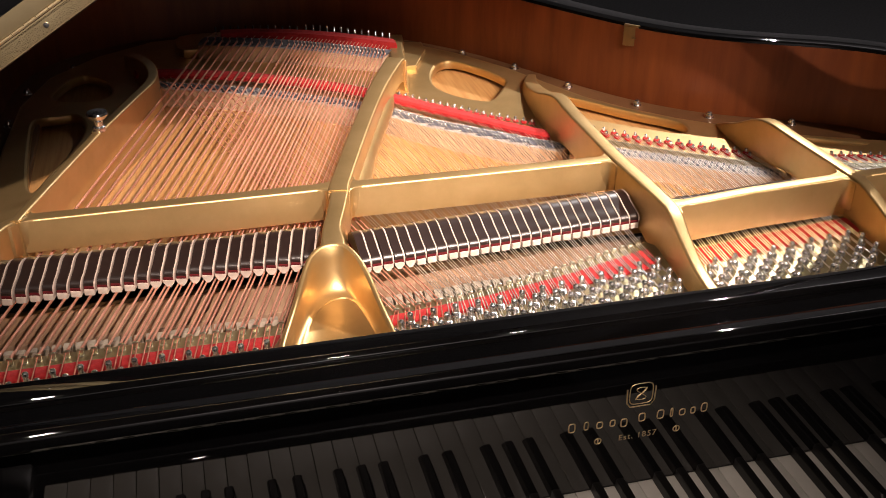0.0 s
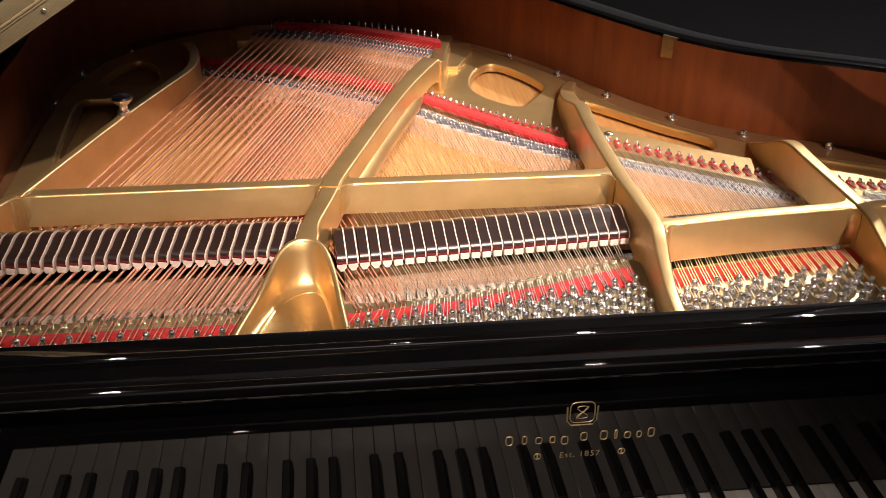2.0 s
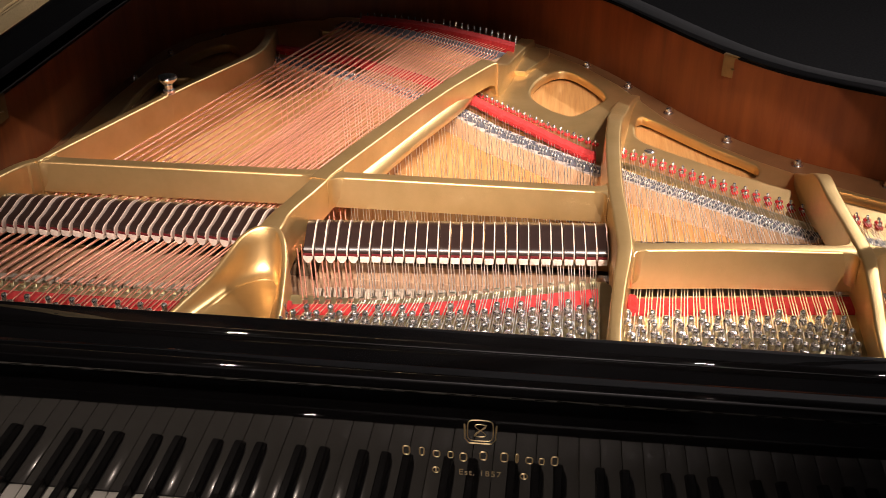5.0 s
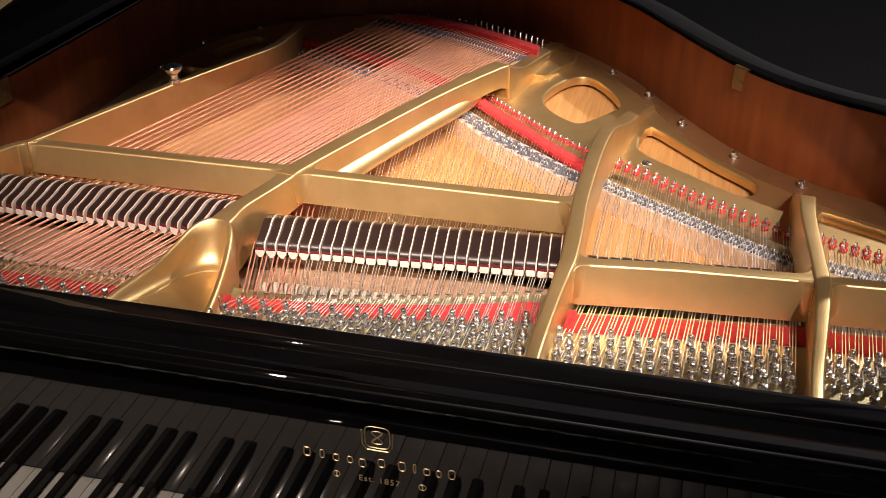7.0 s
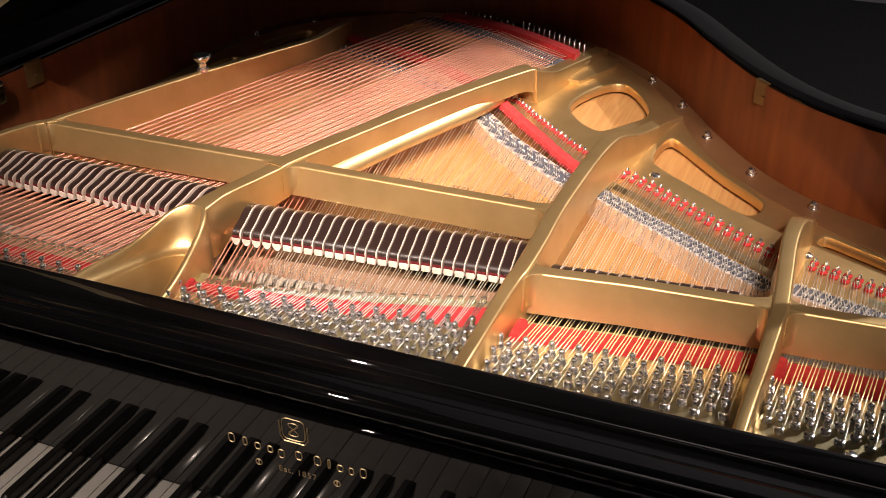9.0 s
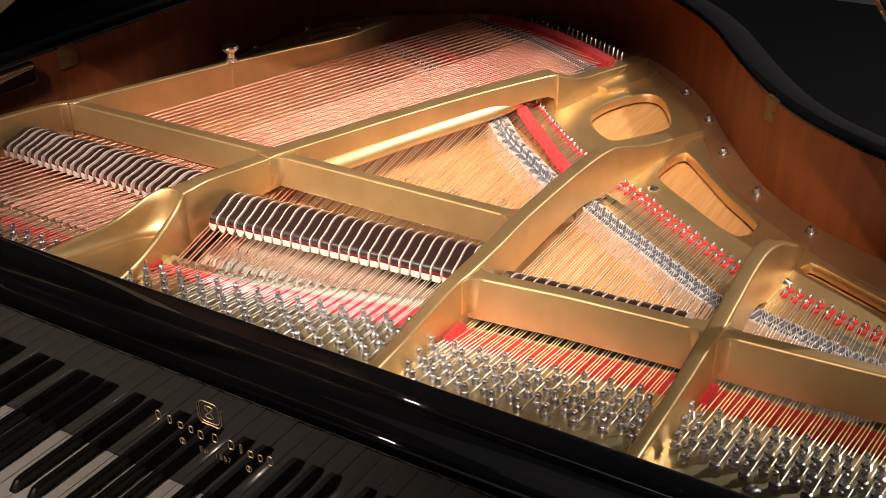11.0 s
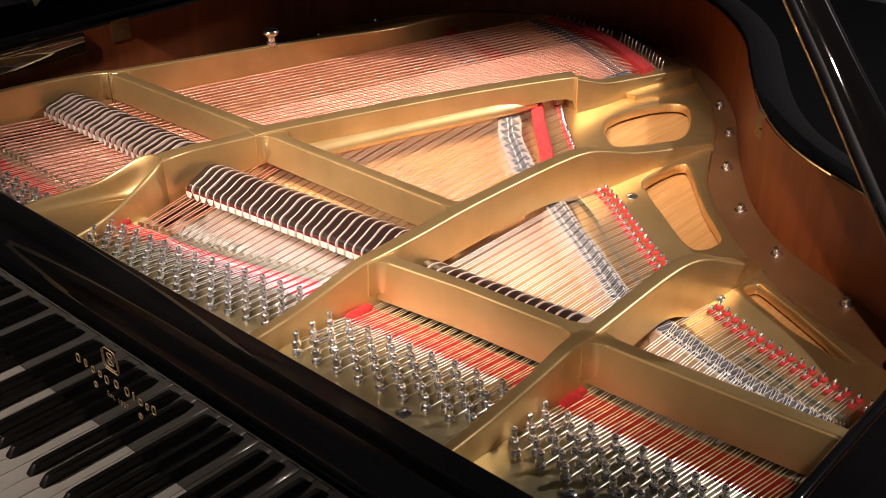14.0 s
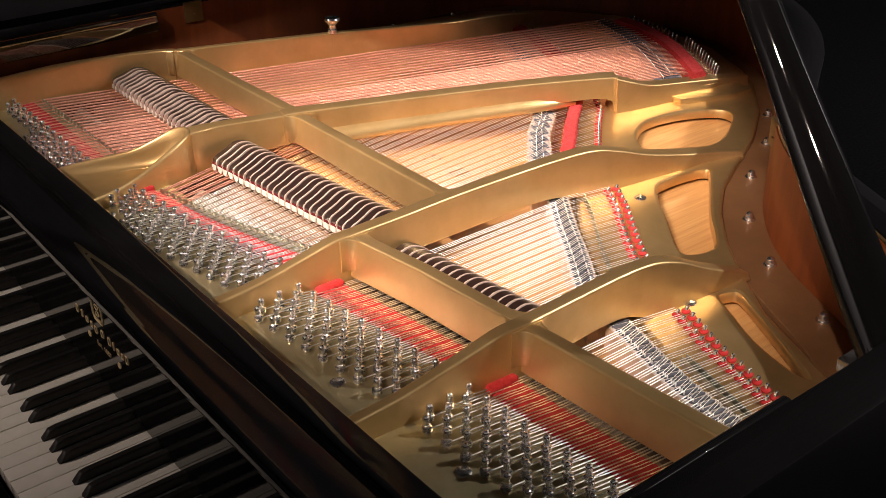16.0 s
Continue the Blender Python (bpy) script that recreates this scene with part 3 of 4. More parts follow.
# ---- felts under the strings ----
RED_A = [(0.228, 0.160), (0.36, 0.172), (0.47, 0.191), (0.577, 0.212)], [(0.236, 0.178), (0.36, 0.195), (0.47, 0.220), (0.577, 0.254)]
RED_B = [(0.612, 0.202), (0.72, 0.216), (0.862, 0.234)], [(0.612, 0.236), (0.72, 0.251), (0.862, 0.270)]
RED_C = [(0.880, 0.230), (1.02, 0.235), (1.147, 0.242)], [(0.880, 0.265), (1.02, 0.272), (1.147, 0.280)]
for red in (RED_A, RED_B, RED_C, ([(-0.215, 0.150), (0.110, 0.150)], [(-0.215, 0.170), (0.120, 0.170)])):
    part("felt_strip", strip(bmesh.new(), *red, PINFIELD - 0.001, 0.8820, 40, 0.12), FELT_RED, plate, "red felt strip under the strings")
# the felt swells where its first end is not held down by strings
for front, back in (RED_A, RED_B, RED_C):
    (x0, y0), (_, y1) = front[0], back[0]
    puff = block(bmesh.new(), (x0 - 0.003, y0 - 0.002, PINFIELD - 0.001), (x0 + 0.009, y1 + 0.001, 0.8872), 0.0044, 3)
    part("felt_end", puff, FELT_RED, plate, "loose swollen end of the red felt")
# cast ridges that bear the treble strings behind the felt
for front, back in (RED_B, RED_C):
    part("bearing_ridge", strip(bmesh.new(), [(x, y + 0.0008) for x, y in back], [(x, y + 0.0024) for x, y in back], PINFIELD - 0.001, 0.8812, 30, 0.3), PINGOLD, plate, "narrow gold ridge under the treble strings")
lean = lambda pts, d: [(x, y + d) for x, y in pts]
FELT_A = [(-0.030, 1.052), (0.060, 1.028), (0.150, 0.992), (0.235, 0.946), (0.310, 0.893), (0.378, 0.829), (0.430, 0.768), (0.479, 0.716), (0.522, 0.667), (0.562, 0.626), (0.580, 0.612)]
wavy = lambda pts, d: [(q[0], q[1] + d + 0.0013 * math.sin(k * 1.9)) for k, q in enumerate(paced(pts, j / 90) for j in range(91))]
part("felt_strip", strip(bmesh.new(), wavy(FELT_A, 0.0), wavy(FELT_A, 0.030), 0.8765, 0.8855, 180, 0.15), FELT_RED, plate, "red felt strip woven over the strings before the hitch pins")
BASS_HITCH = [(0.130, 1.236), (0.180, 1.232), (0.232, 1.219), (0.290, 1.196), (0.345, 1.165), (0.400, 1.130), (0.438, 1.103)]
DECK = 0.884
part("felt_strip", strip(bmesh.new(), lean(BASS_HITCH, -0.048), lean(BASS_HITCH, -0.011), DECK - 0.001, 0.9020, 50, 0.15), FELT_RED, plate, "red felt strip behind the bass bridge")

# printed marks on the soundboard between the bass and tenor struts
def printed(points, r=0.0009):
    return part("printed_mark", tube(bmesh.new(), [(x, y, BOARD + 0.0001) for x, y in points], r, 4), INKBROWN, board, "brown mark printed on the soundboard")


for x, y, a0 in ((0.335, 0.583, 0.4), (0.475, 0.583, 3.4)):
    printed([(x + 0.012 * math.cos(a0 + a), y + 0.013 * math.sin(a0 + a)) for a in (0.28 * k for k in range(19))], 0.0011)
    printed([(x + 0.006 * math.cos(a0 + 2 + a), y + 0.005 + 0.005 * math.sin(a0 + 2 + a)) for a in (0.4 * k for k in range(11))])
for k in range(4):
    printed([(0.394 + k * 0.0072, 0.569), (0.394 + k * 0.0072, 0.593)], 0.0010)
for k in range(3):
    printed([(0.392, 0.569 + k * 0.012), (0.418, 0.569 + k * 0.012)], 0.0009)

# screws in the plate
screw = bpy.data.meshes.new("plate_screw")
lathe(screw_bm := bmesh.new(), [(0.0085, 0.0), (0.0080, 0.0014), (0.0060, 0.0026), (0.0, 0.0030)], 14)
block(screw_bm, (-0.0060, -0.0007, 0.0027), (0.0060, 0.0007, 0.0033))
screw_bm.to_mesh(screw)
screw_bm.free()
finish(screw, CHROME)
for x, y, z in ((0.884, 0.527, WEB), (0.662, 0.688, WEB), (0.773, 0.126, PINFIELD), (0.957, 0.138, PINFIELD), (0.618, 0.162, PINFIELD)):
    piece("plate_screw", screw, plate, "slotted steel screw in the gold plate", m=pose(x, y, z - 0.0002, 0, 0, random.uniform(0, 180)))

# ---- bridges ----
def bridge(name, line, width, z0, z1, tones, label, slant=0.30, notch=None, fill=1.0):
    line = [(x, y, 0) for x, y in flat(smooth_path([(*q, 0) for q in line], 4))]
    side = [sideways(line, k) for k in range(len(line))]
    front = [Vector(q) + s * width / 2 for q, s in zip(line, side)]
    back = [Vector(q) - s * width / 2 for q, s in zip(line, side)]
    ob = part(name, strip(bmesh.new(), front, back, z0, z1 - 0.003, 60), MAPLE, piano, label)
    part("bridge_notch", strip(bmesh.new(), [Vector(q) + s * width * 0.47 for q, s in zip(line, side)], [Vector(q) - s * width * 0.47 for q, s in zip(line, side)], z1 - 0.0034, z1 - 0.0022, 60), notch or NOTCHWOOD, ob, "pale notched edge of the bridge")
    # one slanted flat of the cap for each tone, between the notches of the two pin rows
    for i in range(tones):
        ring = []
        for u, lo, hi in ((i / tones, -0.40, 0.40 - slant), ((i + fill) / tones, -0.40 + slant, 0.40)):
            c, d = paced(line, u), paced(line, min(u + 0.01, 1.0)) - paced(line, max(u - 0.01, 0.0))
            s = Vector((-d.y, d.x, 0)).normalized()
            ring += [(c + s * width * lo), (c + s * width * hi)]
        bm = bmesh.new()
        quad = [ring[0], ring[2], ring[3], ring[1]]
        skin(bm, [[(q.x, q.y, z) for q in quad] for z in (z1 - 0.0036, z1)])
        part("bridge_cap", mend(bm), CAPMAPLE, ob, smooth=False)
    return ob


long_bridge = bridge("bridge", BRIDGE_A, 0.036, BOARD - 0.002, WIRE - 0.0015, 27, "tenor bridge of pale maple")
mid_bridge = bridge("bridge", BRIDGE_B, 0.030, BOARD - 0.002, WIRE - 0.0015, 36, "treble bridge of pale maple", 0.10, None, 0.52)
top_bridge = bridge("bridge", BRIDGE_C, 0.029, BOARD - 0.002, WIRE - 0.0015, 36, "top treble bridge of pale maple", 0.10, None, 0.52)
BASS_BRIDGE = [(0.092, 1.184), (0.140, 1.168), (0.213, 1.142), (0.270, 1.114), (0.327, 1.081), (0.414, 1.025)]
bass_bridge = bridge("bridge", BASS_BRIDGE, 0.052, BOARD - 0.002, 0.8965, 25, "bass bridge with a graphited grey cap", 0.30, GREYCAP)

# ---- strings, pins and their fittings ----
pin_bm = lathe(bmesh.new(), [(0.0035, -0.002), (0.0035, 0.0100), (0.0030, 0.0106), (0.0030, 0.0146), (0.0037, 0.0154), (0.0036, 0.0178), (0.0028, 0.0192), (0.0014, 0.0199), (0.0, 0.0201)], 10)
for k in range(4):
    lathe(pin_bm, [(0.0033, 0.0024 + k * 0.0016), (0.0052, 0.0032 + k * 0.0016), (0.0033, 0.0040 + k * 0.0016)], 9)
pin_data = bpy.data.meshes.new("tuning_pin")
mend(pin_bm).to_mesh(pin_data)
pin_bm.free()
finish(pin_data, CHROME)
hitch_bm = lathe(bmesh.new(), [(0.0026, -0.002), (0.0025, 0.0074), (0.0017, 0.0088), (0.0, 0.0092)], 8)
hitch_data = bpy.data.meshes.new("hitch_pin")
hitch_bm.to_mesh(hitch_data)
hitch_bm.free()
finish(hitch_data, CHROME, True, 55)
tall_bm = lathe(bmesh.new(), [(0.0021, -0.002), (0.0021, 0.0175), (0.0014, 0.0188), (0.0, 0.0190)], 8)
tall_data = bpy.data.meshes.new("hitch_pin")
tall_bm.to_mesh(tall_data)
tall_bm.free()
finish(tall_data, CHROME, True, 55)
ring_bm = lathe(bmesh.new(), [(0.0024, 0.0), (0.0047, 0.0004), (0.0056, 0.0020), (0.0048, 0.0036), (0.0024, 0.0041)], 9)
ring_data = bpy.data.meshes.new("felt_bushing")
ring_bm.to_mesh(ring_data)
ring_bm.free()
finish(ring_data, FELT_RED, True, 70)
agraffe_bm = block(bmesh.new(), (-0.0035, -0.0018, 0.0035), (0.0035, 0.0018, 0.0112), 0.0014)
lathe(agraffe_bm, [(0.0036, 0.0), (0.0036, 0.0035), (0.003, 0.0040)], 8)
agraffe_data = bpy.data.meshes.new("agraffe")
agraffe_bm.to_mesh(agraffe_data)
agraffe_bm.free()
finish(agraffe_data, BRASS)
pegs = {long_bridge: bmesh.new(), mid_bridge: bmesh.new(), top_bridge: bmesh.new(), bass_bridge: bmesh.new()}


def cross(p, q, line):
    """Where the way from p to q crosses a polyline, in plan."""
    from_, to = Vector(p[:2]), Vector(q[:2])
    for a, b in zip(line, line[1:]):
        a, b = Vector(a[:2]), Vector(b[:2])
        d, e = to - from_, b - a
        den = d.x * e.y - d.y * e.x
        if abs(den) < 1e-9:
            continue
        s = ((a.x - from_.x) * e.y - (a.y - from_.y) * e.x) / den
        u = ((a.x - from_.x) * d.y - (a.y - from_.y) * d.x) / den
        if 0 <= s <= 1 and -0.02 <= u <= 1.02:
            return from_ + d * s
    return from_.lerp(to, 0.8)


def string(pin, over, bend, hitch, rest, z, r, material, label, holder, zb, zh):
    """One string: pin, red felt, where its heights are set to steer its glints, agraffe or bar, bridge with two pegs,
    hitch pin.
    """
    c = cross(bend, hitch, rest)
    d = (Vector(hitch) - Vector(bend)).normalized()
    n = Vector((d.y, -d.x)) * 0.0018
    a, b = c - d * 0.010 + n, c + d * 0.010 - n
    bm = bmesh.new()
    tube(bm, [(pin[0] + 0.0035, pin[1], PINFIELD + 0.0074), *over, (bend[0], bend[1], z)], 0.00072 if r < 0.0007 else 0.0008, 6)
    tube(bm, [(bend[0], bend[1], z), (a.x, a.y, zb)], r, 6)
    tube(bm, [(a.x, a.y, zb), (b.x, b.y, zb), (hitch[0], hitch[1], zh)], min(r * 0.85, 0.0008), 5)
    part("string", bm, material, piano, label, angle=75)
    for q, s in ((a, 1), (b, -1)):
        lathe(pegs[holder], [(0.0008, zb - 0.003), (0.0008, zb + 0.0010), (0.0, zb + 0.0013)], 5, (q.x + n.x * 0.8 * s, q.y + n.y * 0.8 * s, 0))


def section(tones, per_tone, bends, hitches, rest, red_front, felt, holder, z, zb, zh, deck, wound, rings, agraffes, back=0.010, step=0.0130):
    for i in range(tones):
        u = (i + 0.5) / tones
        count = per_tone(i)
        for k in range(count):
            du = (k - (count - 1) / 2) * (0.34 if wound(i) else 0.25) / tones
            bend = paced(bends, u + du)[:2]
            hit = paced(hitches, u + (k - (count - 1) / 2) * 0.5 / max(count - 1, 1) / tones)[:2]
            red = paced(red_front, u)
            pin = (red[0] + (k - 1) * 0.0016, red[1] - back - (2 * k + i % 2) * step)
            thick = wound(i)
            over = []
            if felt:
                f0, f1 = paced(felt[0], u)[1], paced(felt[1], u)[1]
                start = Vector((pin[0] + 0.0035, pin[1]))
                # heights set so the front glints and the half-sunk back reflects less gold
                for share, height in ((0.45, 0.88255), (0.50, 0.8824), (0.62, 0.8817), (1.03, 0.8817)):
                    y = f0 + (f1 - f0) * share
                    q = start.lerp(Vector(bend), min(0.98, (y - pin[1]) / (bend[1] - pin[1])))
                    over.append((q.x, q.y, height))
            string(pin, over, bend, hit, rest, z, thick or 0.00052, COPPER if thick else STEEL, "copper-wound string" if thick else "plain steel string", holder, zb, zh)
            piece("tuning_pin", pin_data, plate, m=pose(pin[0], pin[1], PINFIELD, random.uniform(-2, 2) - 4, random.uniform(-2, 2), random.uniform(0, 90)))
            if count == 1 or k != 1:
                stagger = 0.0105 if (k == 0 and (rings or deck == DECK and count == 2)) else 0.0
                hit = (hit[0] + stagger * 0.8, hit[1])
                piece("hitch_pin", tall_data if deck == DECK else hitch_data, plate, m=pose(hit[0], hit[1] + stagger, deck, -14, 0, 0))
                if deck == WEB:
                    piece("felt_bushing", ring_data, plate, m=pose(hit[0], hit[1] + stagger, deck))
        if agraffes:
            at = paced(bends, u)
            piece("agraffe", agraffe_data, plate, m=pose(at[0], at[1], PINFIELD - 0.003, 0, 0, agraffes))


BEND_BASS = [(-0.216, 0.184), (0.130, 0.186)]
BEND_A = [(0.243, 0.182), (0.33, 0.197), (0.42, 0.218), (0.507, 0.245), (0.578, 0.268)]
BEND_B = [(0.617, 0.262), (0.740, 0.276), (0.857, 0.290)]
BEND_C = [(0.884, 0.282), (1.02, 0.290), (1.132, 0.298)]
section(25, lambda i: 1 if i < 12 else 2, BEND_BASS, [(0.115, 1.238), *BASS_HITCH], BASS_BRIDGE, [(-0.216, 0.146), (0.112, 0.146)], None, bass_bridge, 0.884, 0.8985, 0.892, DECK,
        lambda i: 0.00192 - i * 0.000034, False, 4)
section(27, lambda i: 2 if i < 5 else 3, BEND_A, HITCH_A, BRIDGE_A, RED_A[0], RED_A, long_bridge, WIRE, WIRE + 0.0005, 0.8745, WEB, lambda i: 0.00095 if i < 5 else 0, False, 12)
section(18, lambda i: 3, BEND_B, HITCH_B, BRIDGE_B, [(0.602, 0.2085), (0.848, 0.2380)], RED_B, mid_bridge, WIRE, WIRE + 0.0005, 0.8745, WEB, lambda i: 0, True, 0, 0.0275, 0.0125)
section(18, lambda i: 3, BEND_C, HITCH_C, BRIDGE_C, [(0.872, 0.2355), (1.112, 0.2430)], RED_C, top_bridge, WIRE, WIRE + 0.0005, 0.8745, WEB, lambda i: 0, True, 0, 0.0275, 0.0125)
for holder, bm in pegs.items():
    part("bridge_pin", bm, STEEL, holder, kind="stuff", angle=75)
# added strip whose brown gives the shaded gap under the treble bars its tone
part("treble_gap_strip", block(bmesh.new(), (0.605, 0.240, 0.790), (1.150, 0.330, 0.8555), 0.002), DARKWOOD, piano, "dark wood strip added in the shaded gap under the treble strings")
# capo noses behind the felt of the treble, aliquot bars before the hitch pins
for line in (BEND_B, BEND_C):
    part("capo_bar", strip(bmesh.new(), lean(line, 0.004), lean(line, 0.009), WIRE + 0.0006, LOW + 0.002, 20, 0.3), GOLD, plate)
for line, shift in ((HITCH_B, -0.043), (HITCH_C[1:], -0.040), (HITCH_C[1:], -0.032)):
    part("aliquot_bar", strip(bmesh.new(), lean(line, shift - 0.002), lean(line, shift + 0.002), WEB - 0.001, 0.8775, 20, 0.3), BRASS, plate)


# ---- dampers ----
def damper_shape(lo, hi, grow):
    """Side outline of a damper head, front to back, heights from the strings."""
    outline = [(0.000, 0.008), (-0.001, 0.0125), (0.0005, 0.0165), (0.005, 0.0195), (0.013, 0.0220), (0.022, 0.0255), (0.030, 0.0295), (0.036, 0.0315), (0.043, 0.0318), (0.051, 0.0300), (0.059, 0.0258), (0.066, 0.0205), (0.070, 0.0150), (0.070, 0.006)]
    bm = bmesh.new()
    cy, cz = 0.044, 0.016
    pts = [(y + (y - cy) * grow, z + (z - cz) * grow * 1.6) for y, z in outline]
    skin(bm, [[(x, y, z) for y, z in pts] for x in (lo, hi)])
    return mend(bm)


def data_of(bm, name, material, smooth=True):
    data = bpy.data.meshes.new(name)
    bm.to_mesh(data)
    bm.free()
    return finish(data, material, smooth)


def wedge(w, lo, hi):
    """Felt that narrows towards the strings."""
    bm = bmesh.new()
    skin(bm, [[(-w * 0.35, y, lo), (w * 0.35, y, lo), (w, y, (lo + hi) / 2 + 0.001), (w, y, hi), (-w, y, hi), (-w, y, (lo + hi) / 2 + 0.001)] for y in (-0.0030, -0.0022, 0.030)])
    return mend(bm)


def damper_kit(pitch, fin, proud, wedged):
    felt = wedge(pitch * 0.42, 0.0, 0.0085) if wedged else block(bmesh.new(), (-pitch * 0.41, -0.0035, 0.0005), (pitch * 0.41, 0.055, 0.0085), 0.0014)
    return (data_of(damper_shape(-pitch * (0.5 - fin) - 0.0002, pitch * (0.5 - fin), 0.0), "damper", SATIN),
            data_of(damper_shape(pitch * (0.5 - fin), pitch * 0.5, proud), "damper_side", FINWOOD),
            data_of(block(bmesh.new(), (-pitch * 0.42, -0.0018, 0.0075), (pitch * 0.42, 0.06, 0.0115), 0.0008), "damper_cloth", FELT_DARK),
            data_of(felt, "damper_felt", FELT_WHITE))


def dampers(row, tones, z, turn=0.0, bare=False, fin=0.105, proud=0.026, wedged=()):
    pitch = (Vector(row[-1]) - Vector(row[0])).length / tones
    kits = damper_kit(pitch, fin, proud, False), damper_kit(pitch, fin * 1.25, proud, True)
    for i in range(tones):
        x, y = along([(*q, 0) for q in row], (i + 0.5) / tones)[:2]
        kit = kits[1 if i in wedged else 0]
        m = pose(x, y + random.uniform(-0.0006, 0.0006), z + random.uniform(-0.0004, 0.0004), random.uniform(-0.6, 0.6), random.uniform(-0.8, 0.8), turn + random.uniform(-0.5, 0.5))
        head = piece("damper", kit[0], piano, "black lacquered damper head on white felt", m=m)
        for name, data in zip(("damper_side",) if bare else ("damper_side", "damper_cloth", "damper_felt"), kit[1:]):
            piece(name, data, head)


dampers([(-0.186, 0.296), (0.176, 0.294)], 25, 0.8855, -14, fin=0.105, proud=0.035, wedged=range(12, 25))
dampers([(0.226, 0.273), (0.590, 0.307)], 27, WIRE + 0.0002, 4, wedged=range(5))
dampers([(0.618, 0.280), (0.828, 0.297)], 16, WIRE - 0.0085, bare=True)


# ---- hammers seen between the strings ----
def hammer_data():
    bm = bmesh.new()
    prof = [(-0.020, 0.0), (-0.022, 0.014), (-0.015, 0.030), (-0.004, 0.040), (0.004, 0.040), (0.015, 0.030), (0.022, 0.014), (0.020, 0.0)]
    skin(bm, [[(x, y, z) for y, z in prof] for x in (-0.0046, 0.0046)])
    return data_of(mend(bm), "hammer", HAMMERFELT)


hammer = hammer_data()
for row, tones in (([(-0.195, 0.236), (0.125, 0.236)], 26), ([(0.245, 0.238), (0.572, 0.262)], 27)):
    for i in range(tones):
        x, y = along([(*q, 0) for q in row], (i + 0.5) / tones)[:2]
        piece("hammer", hammer, piano, "white felt hammer below the strings", m=pose(x, y, (0.820 if x < 0.2 else 0.826) + random.uniform(-0.001, 0.001), 0, 0, random.uniform(-2, 2)))
part("hammer_rail", block(bmesh.new(), (-0.21, 0.20, 0.795), (0.60, 0.329, 0.8295), 0.003), TANWOOD, piano)
# made-up rails, added so the void behind the hammers shows brown, not black
part("gap_rail", block(bmesh.new(), (-0.21, 0.263, 0.800), (0.18, 0.329, 0.851), 0.003), TANWOOD, piano, "brown rail added to fill the dark gap behind the hammers")
part("gap_rail", block(bmesh.new(), (0.235, 0.288, 0.800), (0.59, 0.329, 0.853), 0.003), TANWOOD, piano, "brown rail added to fill the dark gap behind the hammers")
part("action_frame", block(bmesh.new(), (-0.21, 0.05, 0.70), (1.17, 0.36, 0.7955), 0.003), DARKWOOD, piano)

# ---- stretcher rail over the fallboard ----
def along_x(profile, x0, x1, steps=1):
    bm = bmesh.new()
    skin(bm, [[(x0 + (x1 - x0) * k / steps, y, z) for y, z in profile] for k in range(steps + 1)])
    return mend(bm)


def arc(cy, cz, r, a0, a1, n=7):
    return [(cy + r * math.cos(radians(a0 + (a1 - a0) * k / n)), cz + r * math.sin(radians(a0 + (a1 - a0) * k / n))) for k in range(n + 1)]


cove = [(q.x, q.y) for q in smooth_path([(0.0321, 0.9318, 0), (0.0285, 0.9302, 0), (0.0190, 0.9312, 0), (0.0080, 0.9338, 0), (-0.0030, 0.9373, 0), (-0.0105, 0.9394, 0), (-0.0160, 0.9407, 0)], 5)]
rail_profile = [(0.064, 0.880), (0.064, 0.9330), *arc(0.0605, 0.9335, 0.0035, 0, 80, 4), (0.0530, 0.9374), (0.0450, 0.9377), *arc(0.0385, 0.9311, 0.0065, 82, 175, 6), *cove,
                *arc(-0.0210, 0.9349, 0.0068, 74, 180, 9), (-0.0278, 0.9310), *arc(-0.0225, 0.9275, 0.0053, 180, 262, 5), (0.005, 0.9215), (0.005, 0.880)]
part("stretcher_rail", along_x(rail_profile, -0.242, 1.150), LACQUER, piano, "glossy black stepped rail before the tuning pins")

# thin wavy tube standing in for the highlight on the rail's lower edge
edge = tube(bmesh.new(), [(x * 0.01 - 0.24, -0.0236 + 0.0002 * math.sin(x * 1.7), 0.9222 + 0.0002 * math.sin(x * 0.9)) for x in range(139)], 0.0006, 6)
part("rail_highlight_line", edge, RAILGLINT, piano, "thin pale line painted for the highlight on the black rail's edge")

# ---- fallboard with gilt marks ----
fallboard = part("fallboard", along_x([(0.0006, 0.7486), (0.0, 0.7492), (0.0, 0.7500), (0.0, 0.9180), (0.0, 0.9190), (0.020, 0.9190), (0.020, 0.7480), (0.002, 0.7480)], -0.150, 1.092), LACQUER, piano, "upright glossy black fallboard mirroring the keys")
# black strip put in for the thin dark gap under the fallboard
part("fallboard_gap_strip", block(bmesh.new(), (-0.150, 0.0008, 0.7462), (1.092, 0.006, 0.7484), 0.0004), EBONY, fallboard)

